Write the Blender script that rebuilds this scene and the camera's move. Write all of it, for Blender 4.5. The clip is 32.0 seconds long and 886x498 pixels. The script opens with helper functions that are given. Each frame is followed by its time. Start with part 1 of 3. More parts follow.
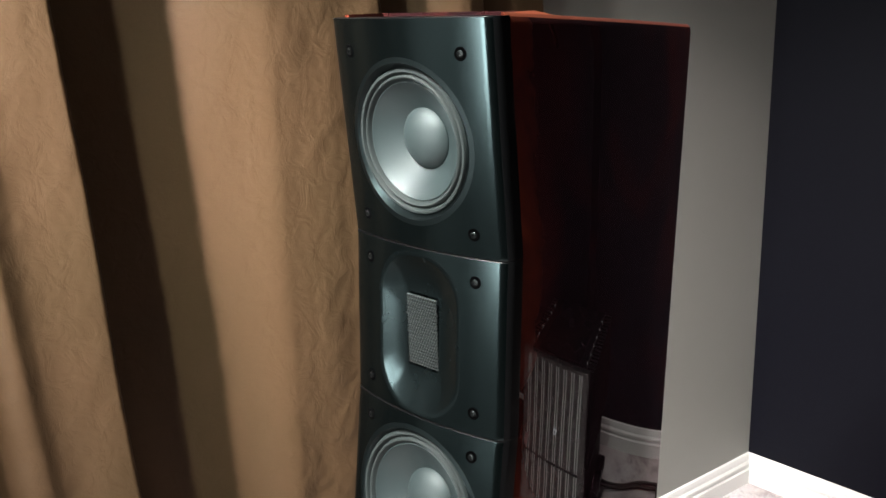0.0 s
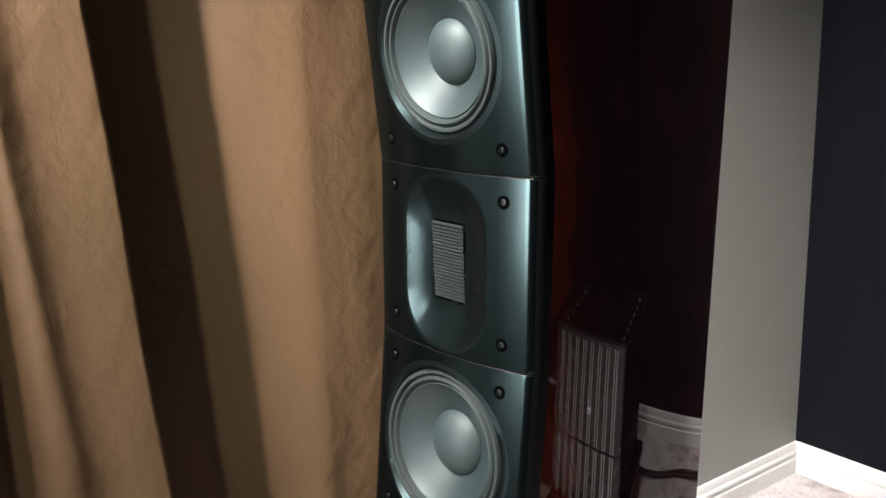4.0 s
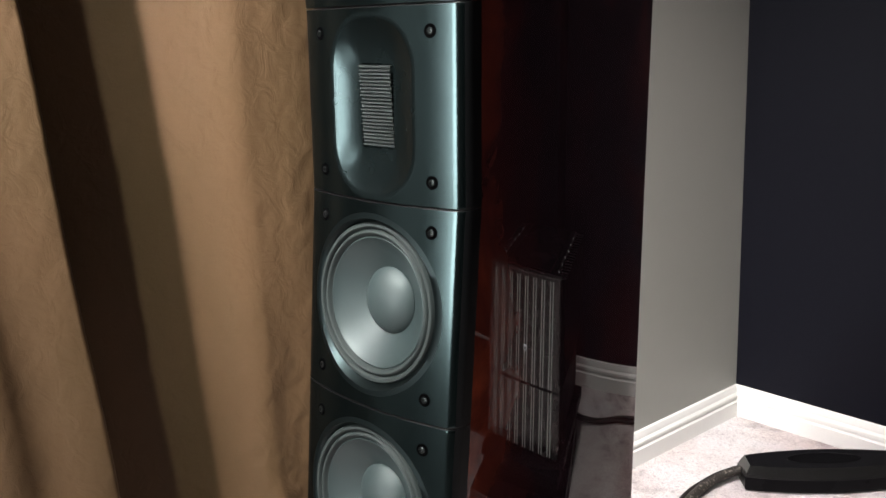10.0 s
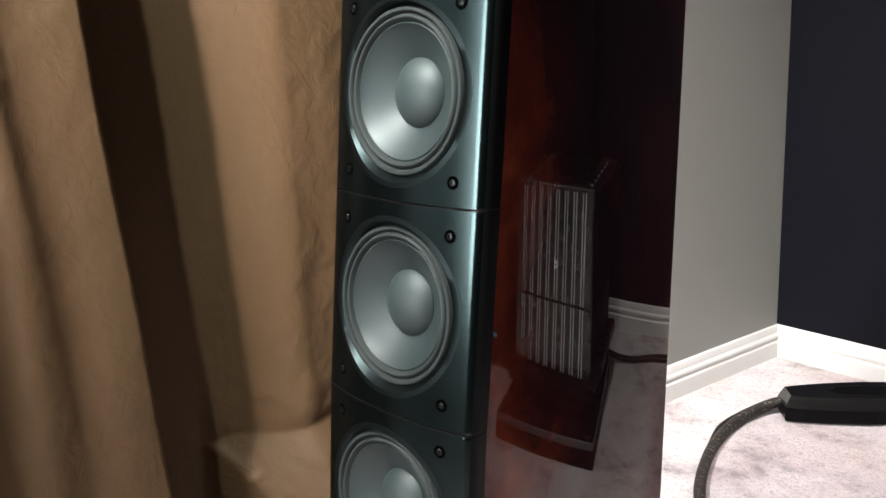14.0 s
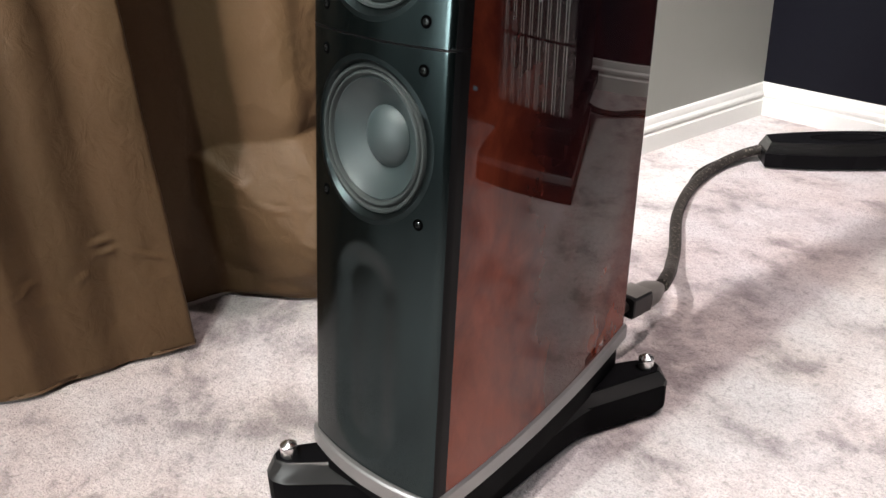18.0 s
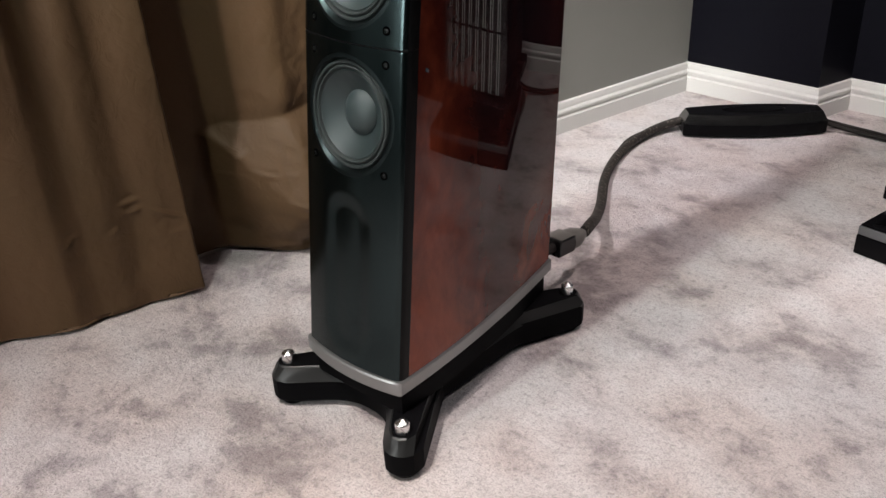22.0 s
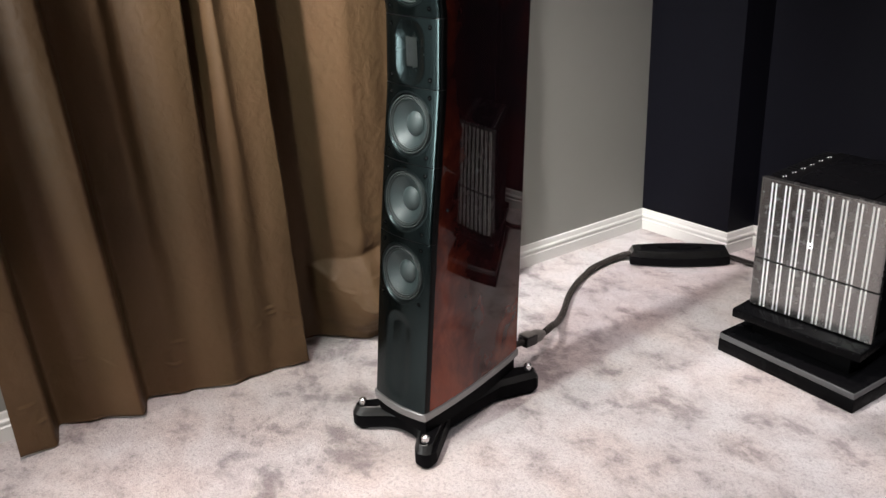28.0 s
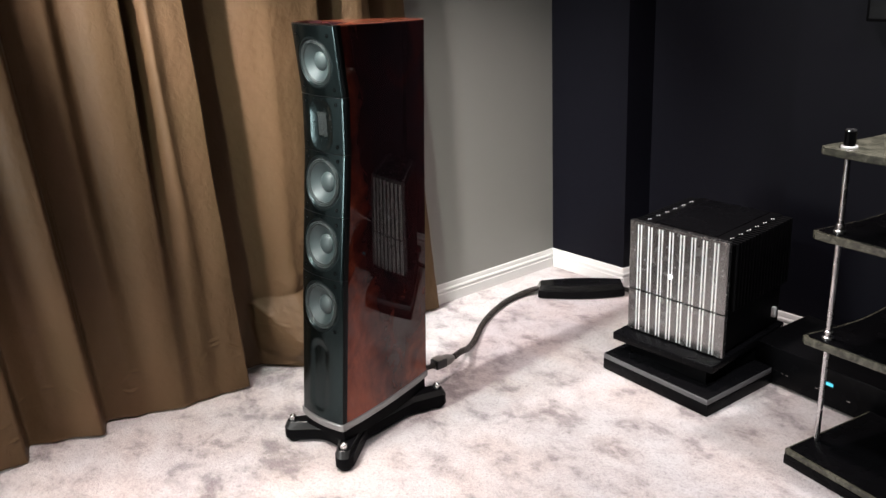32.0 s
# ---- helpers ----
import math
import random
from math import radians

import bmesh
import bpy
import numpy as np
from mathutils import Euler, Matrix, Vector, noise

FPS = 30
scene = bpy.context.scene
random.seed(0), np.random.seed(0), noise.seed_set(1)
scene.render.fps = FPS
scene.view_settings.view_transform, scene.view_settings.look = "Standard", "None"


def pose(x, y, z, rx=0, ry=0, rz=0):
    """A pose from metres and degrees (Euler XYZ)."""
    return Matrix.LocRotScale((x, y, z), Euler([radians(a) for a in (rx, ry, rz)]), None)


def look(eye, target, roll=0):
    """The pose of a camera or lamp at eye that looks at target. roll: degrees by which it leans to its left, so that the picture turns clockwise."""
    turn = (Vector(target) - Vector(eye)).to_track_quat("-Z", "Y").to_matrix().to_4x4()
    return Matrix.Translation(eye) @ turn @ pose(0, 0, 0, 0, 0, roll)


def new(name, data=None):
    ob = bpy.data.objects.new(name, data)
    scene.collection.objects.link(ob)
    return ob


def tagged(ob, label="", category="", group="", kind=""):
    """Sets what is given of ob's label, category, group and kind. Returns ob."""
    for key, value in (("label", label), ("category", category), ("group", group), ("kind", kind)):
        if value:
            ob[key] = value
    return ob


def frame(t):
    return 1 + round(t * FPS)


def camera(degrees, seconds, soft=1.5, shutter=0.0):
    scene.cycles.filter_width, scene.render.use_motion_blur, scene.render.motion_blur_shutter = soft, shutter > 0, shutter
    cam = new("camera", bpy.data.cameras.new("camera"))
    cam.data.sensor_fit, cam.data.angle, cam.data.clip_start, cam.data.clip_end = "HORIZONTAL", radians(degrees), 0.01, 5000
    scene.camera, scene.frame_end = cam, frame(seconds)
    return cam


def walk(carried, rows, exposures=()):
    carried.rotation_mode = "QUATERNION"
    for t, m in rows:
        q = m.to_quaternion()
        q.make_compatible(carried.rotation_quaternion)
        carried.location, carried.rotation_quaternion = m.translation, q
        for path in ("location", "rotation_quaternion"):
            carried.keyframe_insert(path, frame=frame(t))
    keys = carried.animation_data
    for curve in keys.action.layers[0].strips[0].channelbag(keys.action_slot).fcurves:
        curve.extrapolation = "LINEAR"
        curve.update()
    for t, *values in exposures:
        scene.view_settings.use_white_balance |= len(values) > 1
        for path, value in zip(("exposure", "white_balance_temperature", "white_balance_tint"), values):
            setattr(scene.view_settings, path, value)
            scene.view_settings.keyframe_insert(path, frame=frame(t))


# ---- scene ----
cam = camera(53.0, 32.0)
PATH = [
    (0, (1.187, -2.216, 1.399), (-0.258, -0.943, 0.864), -2.1),
    (0.5, (1.178, -2.211, 1.385), (-0.261, -0.932, 0.846), -2.0),
    (1, (1.175, -2.208, 1.376), (-0.279, -0.943, 0.843), -1.9),
    (1.5, (1.171, -2.203, 1.364), (-0.304, -0.961, 0.831), -1.9),
    (2, (1.171, -2.197, 1.355), (-0.326, -0.981, 0.826), -2.0),
    (2.5, (1.171, -2.193, 1.345), (-0.34, -0.993, 0.82), -2.1),
    (3, (1.172, -2.188, 1.332), (-0.347, -0.998, 0.809), -2.3),
    (3.5, (1.172, -2.19, 1.322), (-0.343, -0.992, 0.803), -2.5),
    (5.5, (1.181, -2.196, 1.287), (-0.3, -0.959, 0.766), -2.7),
    (6, (1.187, -2.199, 1.274), (-0.294, -0.957, 0.759), -2.8),
    (6.5, (1.19, -2.196, 1.264), (-0.284, -0.947, 0.746), -2.7),
    (7, (1.186, -2.198, 1.252), (-0.28, -0.94, 0.733), -2.8),
    (7.5, (1.184, -2.197, 1.237), (-0.275, -0.932, 0.717), -2.9),
    (8, (1.181, -2.196, 1.225), (-0.274, -0.926, 0.704), -2.9),
    (8.5, (1.185, -2.196, 1.213), (-0.265, -0.921, 0.694), -3.0),
    (9, (1.192, -2.195, 1.198), (-0.252, -0.913, 0.68), -3.1),
    (9.5, (1.198, -2.201, 1.192), (-0.231, -0.903, 0.67), -3.0),
    (10, (1.192, -2.199, 1.173), (-0.236, -0.898, 0.655), -3.1),
    (10.5, (1.183, -2.193, 1.149), (-0.242, -0.891, 0.627), -3.0),
    (11, (1.182, -2.198, 1.13), (-0.255, -0.905, 0.618), -3.0),
    (11.5, (1.187, -2.197, 1.115), (-0.266, -0.919, 0.608), -2.9),
    (12, (1.19, -2.207, 1.094), (-0.284, -0.956, 0.582), -2.8),
    (12.5, (1.193, -2.212, 1.061), (-0.292, -0.973, 0.553), -3.0),
    (13, (1.192, -2.209, 1.034), (-0.295, -0.974, 0.522), -2.8),
    (13.5, (1.199, -2.213, 1.011), (-0.284, -0.972, 0.503), -3.1),
    (15.5, (1.212, -2.228, 0.914), (-0.245, -1.006, 0.292), -2.9),
    (16, (1.207, -2.236, 0.915), (-0.205, -1.057, 0.129), -1.3),
    (16.5, (1.214, -2.246, 0.887), (-0.176, -1.119, -0.007), -2.3),
    (17, (1.227, -2.25, 0.861), (-0.163, -1.124, -0.035), -2.2),
    (17.5, (1.244, -2.256, 0.834), (-0.137, -1.118, -0.06), -2.2),
    (18, (1.251, -2.265, 0.816), (-0.112, -1.107, -0.078), -2.3),
    (18.5, (1.26, -2.273, 0.8), (-0.099, -1.111, -0.095), -2.4),
    (19, (1.276, -2.282, 0.794), (-0.059, -1.123, -0.142), -2.6),
    (19.5, (1.286, -2.299, 0.794), (-0.001, -1.164, -0.233), -2.6),
    (20, (1.311, -2.321, 0.801), (0.04, -1.167, -0.226), -2.5),
    (20.5, (1.345, -2.343, 0.828), (0.085, -1.181, -0.203), -2.7),
    (21, (1.378, -2.365, 0.857), (0.088, -1.158, -0.082), -2.9),
    (21.5, (1.452, -2.418, 0.881), (0.158, -1.212, -0.052), -2.7),
    (22, (1.508, -2.465, 0.925), (0.202, -1.276, -0.014), -2.5),
    (22.5, (1.546, -2.51, 0.951), (0.231, -1.322, 0.024), -2.5),
    (23, (1.599, -2.58, 0.99), (0.279, -1.37, 0.1), -2.6),
    (23.5, (1.658, -2.632, 1.021), (0.337, -1.402, 0.161), -2.9),
    (24, (1.72, -2.66, 1.042), (0.393, -1.427, 0.195), -3.3),
    (24.5, (1.798, -2.697, 1.073), (0.486, -1.448, 0.224), -3.1),
    (25, (1.862, -2.746, 1.13), (0.536, -1.513, 0.281), -2.6),
    (25.5, (1.917, -2.804, 1.203), (0.587, -1.577, 0.352), -2.3),
    (26, (1.991, -2.883, 1.277), (0.643, -1.676, 0.425), -2.5),
    (26.5, (2.061, -2.936, 1.342), (0.679, -1.722, 0.559), -2.4),
    (28.5, (2.388, -3.105, 1.52), (0.949, -1.955, 0.742), -2.1),
    (29, (2.453, -3.157, 1.546), (0.996, -2.03, 0.765), -1.9),
    (29.5, (2.507, -3.169, 1.557), (1.028, -2.059, 0.797), -2.2),
    (30, (2.607, -3.161, 1.59), (1.108, -2.025, 0.91), -2.7),
    (30.5, (2.672, -3.179, 1.599), (1.192, -2.013, 0.926), -2.8),
    (31, (2.734, -3.181, 1.602), (1.285, -1.981, 0.925), -2.7),
    (31.5, (2.752, -3.186, 1.616), (1.334, -1.952, 0.934), -2.7),
    (32, (2.781, -3.2, 1.635), (1.373, -1.954, 0.954), -2.8),
]
EXPOSURES = [(0, 0.5, 6280, 10), (7, 0.42, 6280, 10), (13, 0.52, 6280, 10), (15.5, 0.55, 6280, 10), (18, 0.52, 6280, 10), (20, -0.06, 6280, 10), (23, -0.22, 6280, 10), (26, -0.20, 6280, 10), (28, 0.06, 6280, 10), (30, 0.25, 6280, 10), (32, 0.38, 6280, 10)]
walk(cam, [(t, look(e, g, r)) for t, e, g, r in PATH], EXPOSURES)

# ---- light ----
world = bpy.data.worlds.new("room_dark")
world.use_nodes = True
world.node_tree.nodes["Background"].inputs[0].default_value = (0.02, 0.022, 0.026, 1)
world.node_tree.nodes["Background"].inputs[1].default_value = 0.1
scene.world = world


def unseen_downlight(x, y, watts, size, tint, spread=150, aim=None):
    lamp = bpy.data.lights.new("unseen_downlight", "AREA")
    lamp.shape, lamp.size, lamp.energy, lamp.color = "DISK", size, watts, tint
    lamp.spread = radians(spread)
    ob = new("unseen_downlight", lamp)
    ob.matrix_world = look((x, y, 2.44), aim if aim else (x + 0.001, y, 0))
    return ob


# a twin spot and a cooler single one in front of the loudspeaker; then one over the corner and one above the rack;
# the lamps over the carpet in front and over the open carpet are added, unseen, to brighten it
unseen_downlight(0.36, -2.95, 13.0, 0.09, (1.0, 0.925, 0.89), 45, (0.10, -1.28, 0.95))
unseen_downlight(0.36, -2.90, 2.0, 0.22, (1.0, 0.80, 0.72), 50, (0.66, -1.45, 0.04))
unseen_downlight(0.70, -2.68, 8.0, 0.07, (0.90, 0.985, 0.87), 58, (0.50, -1.45, 0.90))
unseen_downlight(0.92, -0.70, 9.5, 0.12, (1.0, 0.83, 0.79), 86)
unseen_downlight(1.12, -2.90, 17, 0.10, (1.0, 0.87, 0.80), 58, (0.85, -2.65, 0))
unseen_downlight(2.10, -0.62, 11, 0.10, (1.0, 0.94, 0.92), 92)
unseen_downlight(1.80, -1.45, 3.6, 0.10, (1.0, 0.94, 0.92), 58)
# unseen bright source added in the south wall, assumed for the satin front to mirror
SOUTH_OPENING = (-0.02, 0.82, 0.54, 2.06)
south_light = bpy.data.lights.new("unseen_south_light", "AREA")
south_light.shape, south_light.size, south_light.size_y, south_light.energy, south_light.color = "RECTANGLE", 0.82, 1.50, 26, (0.95, 0.95, 0.90)
south_light.spread = radians(100)
new("unseen_south_light", south_light).matrix_world = look((0.40, -4.86, 1.30), (0.40, -1.78, 1.30))


# ---- materials ----
def material(name, base=(0.5, 0.5, 0.5), rough=0.5, metal=0.0, **more):
    """A Principled material; returns it with its tree and shader for further wiring."""
    m = bpy.data.materials.new(name)
    m.use_nodes = True
    tree = m.node_tree
    sh = tree.nodes["Principled BSDF"]
    sh.inputs["Base Color"].default_value = (*base, 1)
    sh.inputs["Roughness"].default_value = rough
    sh.inputs["Metallic"].default_value = metal
    for key, value in more.items():
        sh.inputs[key.replace("_", " ")].default_value = value
    return m, tree, sh


def node(tree, kind, **props):
    n = tree.nodes.new(kind)
    for key, value in props.items():
        if key == "ins":
            for k, v in value.items():
                n.inputs[k].default_value = v
        elif key == "operation":
            n.operation = value
        elif key == "kind":
            n.noise_dimensions = value
        elif key == "blend":
            n.blend_type = value
    return n


def coords(tree, scale=(1, 1, 1), rot=(0, 0, 0)):
    tc = node(tree, "ShaderNodeTexCoord")
    mp = node(tree, "ShaderNodeMapping", ins={"Scale": scale, "Rotation": rot})
    tree.links.new(tc.outputs["Object"], mp.inputs["Vector"])
    return mp.outputs["Vector"]


def noise_tex(tree, vec, scale, detail=3.0, rough=0.5, distort=0.0):
    n = node(tree, "ShaderNodeTexNoise", ins={"Scale": scale, "Detail": detail, "Roughness": rough, "Distortion": distort})
    tree.links.new(vec, n.inputs["Vector"])
    return n.outputs["Fac"]


def ramp(tree, fac, *stops):
    r = node(tree, "ShaderNodeValToRGB")
    el = r.color_ramp.elements
    while len(el) < len(stops):
        el.new(0.5)
    for e, (p, c) in zip(el, stops):
        e.position, e.color = p, (*c, 1) if len(c) == 3 else c
    tree.links.new(fac, r.inputs["Fac"])
    return r.outputs["Color"]


def mix(tree, fac, a, b, blend="MIX"):
    n = node(tree, "ShaderNodeMix")
    n.data_type, n.blend_type = "RGBA", blend
    for sock, v in ((n.inputs[0], fac), (n.inputs[6], a), (n.inputs[7], b)):
        if isinstance(v, bpy.types.NodeSocket):
            tree.links.new(v, sock)
        else:
            sock.default_value = v if isinstance(v, float) else (*v, 1)
    return n.outputs[2]


def bump(tree, sh, height, strength, distance, prior=None):
    b = node(tree, "ShaderNodeBump", ins={"Strength": strength, "Distance": distance})
    tree.links.new(height, b.inputs["Height"])
    if prior:
        tree.links.new(prior, b.inputs["Normal"])
    tree.links.new(b.outputs["Normal"], sh.inputs["Normal"])
    return b.outputs["Normal"]


GREY = lambda v: (v, v, v)


def plain(name, base, rough, metal=0.0, grain=300.0, amount=0.15, relief=0.0, vary=0.06, **more):
    """A surface with fine tone variation, a coarser one, and an optional fine relief."""
    m, tree, sh = material(name, base, rough, metal, **more)
    vec = coords(tree)
    fine = noise_tex(tree, vec, grain, 2.0)
    wide = noise_tex(tree, vec, grain * 0.04, 3.0)
    lo = tuple(c * (1 - amount) for c in base)
    hi = tuple(min(1.0, c * (1 + amount)) for c in base)
    col = mix(tree, wide, mix(tree, fine, lo, hi), mix(tree, fine, base, hi))
    tree.links.new(col, sh.inputs["Base Color"])
    rg = ramp(tree, wide, (0.2, GREY(max(0.0, rough - vary))), (0.8, GREY(min(1.0, rough + vary))))
    tree.links.new(rg, sh.inputs["Roughness"])
    if relief:
        bump(tree, sh, fine, 0.6, relief)
    return m


# carpet: pale lilac-grey cut pile with brushed darker patches
carpet, tree, sh = material("carpet_pile", (0.6, 0.55, 0.54), 0.95)
v = coords(tree)
vs = coords(tree, (1.0, 1.28, 1.0), (0, 0, radians(38)))
patch = noise_tex(tree, vs, 6.4, 6.0, 0.58, 0.25)
small = noise_tex(tree, vs, 22.0, 5.0, 0.62, 0.4)
big = noise_tex(tree, v, 1.5, 2.0)
sum1 = node(tree, "ShaderNodeMath", operation="MULTIPLY_ADD", ins={1: 0.40})
tree.links.new(big, sum1.inputs[0])
tree.links.new(patch, sum1.inputs[2])
sum2 = node(tree, "ShaderNodeMath", operation="MULTIPLY_ADD", ins={1: 0.42})
tree.links.new(small, sum2.inputs[0])
tree.links.new(sum1.outputs[0], sum2.inputs[2])
shade = ramp(tree, sum2.outputs[0], (0.718, (0.300, 0.264, 0.268)), (0.788, (0.400, 0.358, 0.360)), (0.843, (0.515, 0.465, 0.460)), (0.898, (0.585, 0.535, 0.527)), (0.998, (0.640, 0.590, 0.580)), (1.078, (0.665, 0.617, 0.606)))
tuft = noise_tex(tree, v, 300.0, 3.0, 0.75)
tuft2 = noise_tex(tree, v, 105.0, 4.0, 0.65, 0.6)
speck = mix(tree, 1.0, ramp(tree, tuft, (0.32, GREY(0.57)), (0.52, GREY(0.93)), (0.7, GREY(1.0))), ramp(tree, tuft2, (0.33, GREY(0.65)), (0.46, GREY(0.93)), (0.58, GREY(1.0))), "MULTIPLY")
hue = ramp(tree, noise_tex(tree, vs, 3.2, 3.0, 0.5), (0.38, (1.03, 0.985, 0.965)), (0.62, (0.985, 1.0, 1.025)))
tree.links.new(mix(tree, 1.0, mix(tree, 1.0, shade, hue, "MULTIPLY"), speck, "MULTIPLY"), sh.inputs["Base Color"])
n1 = bump(tree, sh, tuft2, 0.8, 0.010)
bump(tree, sh, tuft, 0.8, 0.004, n1)
sh.inputs["Sheen Weight"].default_value = 0.2
sh.inputs["Specular IOR Level"].default_value = 0.1

# curtain: brown shot taffeta, crinkled, slightly shiny
cloth, tree, sh = material("curtain_taffeta", (0.2, 0.13, 0.07), 0.5)
v = coords(tree)
weave = noise_tex(tree, v, 700.0, 2.0)
slub = noise_tex(tree, coords(tree, (1, 1, 6.0)), 60.0, 3.0)
cloud = noise_tex(tree, coords(tree, (1, 1, 0.5)), 5.0, 3.0, 0.5)
tone = ramp(tree, cloud, (0.36, (0.090, 0.0550, 0.0275)), (0.62, (0.102, 0.0595, 0.0308)))
tone = mix(tree, weave, tone, mix(tree, 1.0, tone, GREY(0.72), "MULTIPLY"))
tree.links.new(mix(tree, 0.35, tone, mix(tree, slub, mix(tree, 1.0, tone, GREY(0.7), "MULTIPLY"), tone)), sh.inputs["Base Color"])
crinkle = noise_tex(tree, coords(tree, (1, 1.1, 0.9)), 30.0, 4.0, 0.55, 0.8)
crush = node(tree, "ShaderNodeTexNoise", ins={"Scale": 15.0, "Detail": 2.5, "Roughness": 0.6, "Lacunarity": 2.2, "Distortion": 0.5})
crush.noise_type = "RIDGED_MULTIFRACTAL"
tree.links.new(coords(tree, (1, 1.2, 0.85), (0.5, 0, 0)), crush.inputs["Vector"])
n1 = bump(tree, sh, crinkle, 0.45, 0.0055)
n1 = bump(tree, sh, crush.outputs["Fac"], 0.35, 0.0013, n1)
bump(tree, sh, weave, 0.3, 0.0006, n1)
sh.inputs["Specular IOR Level"].default_value = 0.15

wall_grey = plain("wall_paint_grey", (0.205, 0.203, 0.186), 0.6, grain=420.0, amount=0.06, relief=0.0006)
wall_navy = plain("wall_paint_navy", (0.0042, 0.0042, 0.0068), 0.5, grain=420.0, amount=0.12, relief=0.0006, Specular_IOR_Level=0.07)
white_paint = plain("white_trim_paint", (0.54, 0.535, 0.515), 0.35, grain=200.0, amount=0.04)
ceiling_paint = plain("ceiling_paint", (0.52, 0.51, 0.50), 0.9, grain=200.0, amount=0.05)

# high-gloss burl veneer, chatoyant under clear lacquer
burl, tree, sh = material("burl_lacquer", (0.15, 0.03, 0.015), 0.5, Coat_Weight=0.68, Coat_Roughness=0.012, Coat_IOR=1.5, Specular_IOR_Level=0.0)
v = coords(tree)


def math2(tree, op, a, b):
    n = node(tree, "ShaderNodeMath", operation=op)
    for sock, val in zip(n.inputs, (a, b)):
        if isinstance(val, float):
            sock.default_value = val
        else:
            tree.links.new(val, sock)
    return n.outputs[0]


def span(tree, val, a, b, c, d):
    n = node(tree, "ShaderNodeMapRange", ins={1: a, 2: b, 3: c, 4: d})
    tree.links.new(val, n.inputs[0])
    return n.outputs[0]


# side lighting put into the tone: almost black in the field, red-brown along the front, the back edge and the foot
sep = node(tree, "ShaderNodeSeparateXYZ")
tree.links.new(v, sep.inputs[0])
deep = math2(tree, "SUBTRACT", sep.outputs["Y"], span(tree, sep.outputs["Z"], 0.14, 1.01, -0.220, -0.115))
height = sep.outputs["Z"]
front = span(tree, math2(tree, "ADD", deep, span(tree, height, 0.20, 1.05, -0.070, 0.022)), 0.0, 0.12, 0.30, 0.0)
lit_zone = math2(tree, "ADD", front, span(tree, deep, 0.28, 0.42, 0.0, 0.12))
lit_zone = math2(tree, "ADD", lit_zone, span(tree, height, 0.15, 0.62, 0.27, 0.0))
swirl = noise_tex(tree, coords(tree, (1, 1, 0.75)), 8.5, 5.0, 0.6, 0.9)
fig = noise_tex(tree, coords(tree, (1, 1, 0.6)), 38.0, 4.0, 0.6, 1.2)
grown = math2(tree, "ADD", math2(tree, "MULTIPLY", swirl, 0.62), lit_zone)
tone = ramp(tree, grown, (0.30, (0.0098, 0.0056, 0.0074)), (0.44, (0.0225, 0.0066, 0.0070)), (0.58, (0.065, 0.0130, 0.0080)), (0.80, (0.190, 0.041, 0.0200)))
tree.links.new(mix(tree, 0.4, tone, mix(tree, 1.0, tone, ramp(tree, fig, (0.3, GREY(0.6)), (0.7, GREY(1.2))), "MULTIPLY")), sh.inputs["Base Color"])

# lamp light on the cabinet top put into a lighter copy of the burl
burl_lit_top = plain("burl_lacquer_lit_top", (0.15, 0.030, 0.0115), 0.45, grain=60.0, amount=0.5, Coat_Weight=0.7, Coat_Roughness=0.02)
satin = plain("satin_black_alloy", (0.0285, 0.0415, 0.0432), 0.19, 0.97, grain=900.0, amount=0.03, vary=0.008)
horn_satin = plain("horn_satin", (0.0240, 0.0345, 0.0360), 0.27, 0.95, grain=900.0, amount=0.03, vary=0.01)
# recess highlights damped in the colour: a darker, rougher copy of the front alloy
dimmed_recess_satin = plain("dimmed_recess_satin", (0.0125, 0.0178, 0.0185), 0.38, 0.92, grain=900.0, amount=0.03, vary=0.01)
# dark room mirrored in the front's rounded edges, put into a black colour
dark_mirror_edge = plain("black_reflection_edge", (0.003, 0.003, 0.0033), 0.32, grain=500.0, Specular_IOR_Level=0.12)
cone_grey = plain("ceramic_cone", (0.0212, 0.0315, 0.0325), 0.48, 0.30, grain=600.0, amount=0.05)
cap_grey = plain("dust_cap_grey", (0.0235, 0.0340, 0.0350), 0.56, 0.25, grain=600.0, amount=0.06)
rubber = plain("rubber_surround", (0.019, 0.0235, 0.0235), 0.62, Specular_IOR_Level=0.18, grain=500.0, amount=0.1)
chrome = plain("polished_steel", (0.66, 0.66, 0.66), 0.27, 1.0, grain=300.0, amount=0.05)
dark_steel = plain("blackened_screw", (0.018, 0.020, 0.020), 0.30, 0.9, grain=600.0)
bright_bolt = plain("bright_bolt", (0.85, 0.85, 0.85), 0.35, 0.3, grain=300.0, amount=0.04)
silver = plain("silver_plinth", (0.24, 0.24, 0.24), 0.40, 0.75, grain=700.0, amount=0.06)
base_black = plain("black_cast_base", (0.0025, 0.0025, 0.003), 0.6, grain=500.0, amount=0.2, Specular_IOR_Level=0.04)
# sheen on the base's bevels put into a lighter, glossier copy of its black
bevel_sheen = plain("satin_bevel_sheen", (0.010, 0.0105, 0.0105), 0.42, grain=500.0, amount=0.15, Specular_IOR_Level=0.35)
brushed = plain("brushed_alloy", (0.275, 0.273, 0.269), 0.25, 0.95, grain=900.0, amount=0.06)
# lamp highlights along the flutes put into a near-white colour
flute_glint = plain("flute_glint_white", (0.95, 0.95, 0.94), 0.36, 0.5, grain=900.0, amount=0.04)
black_case = plain("black_anodised", (0.0028, 0.0028, 0.0032), 0.48, grain=700.0, amount=0.2, Specular_IOR_Level=0.04)
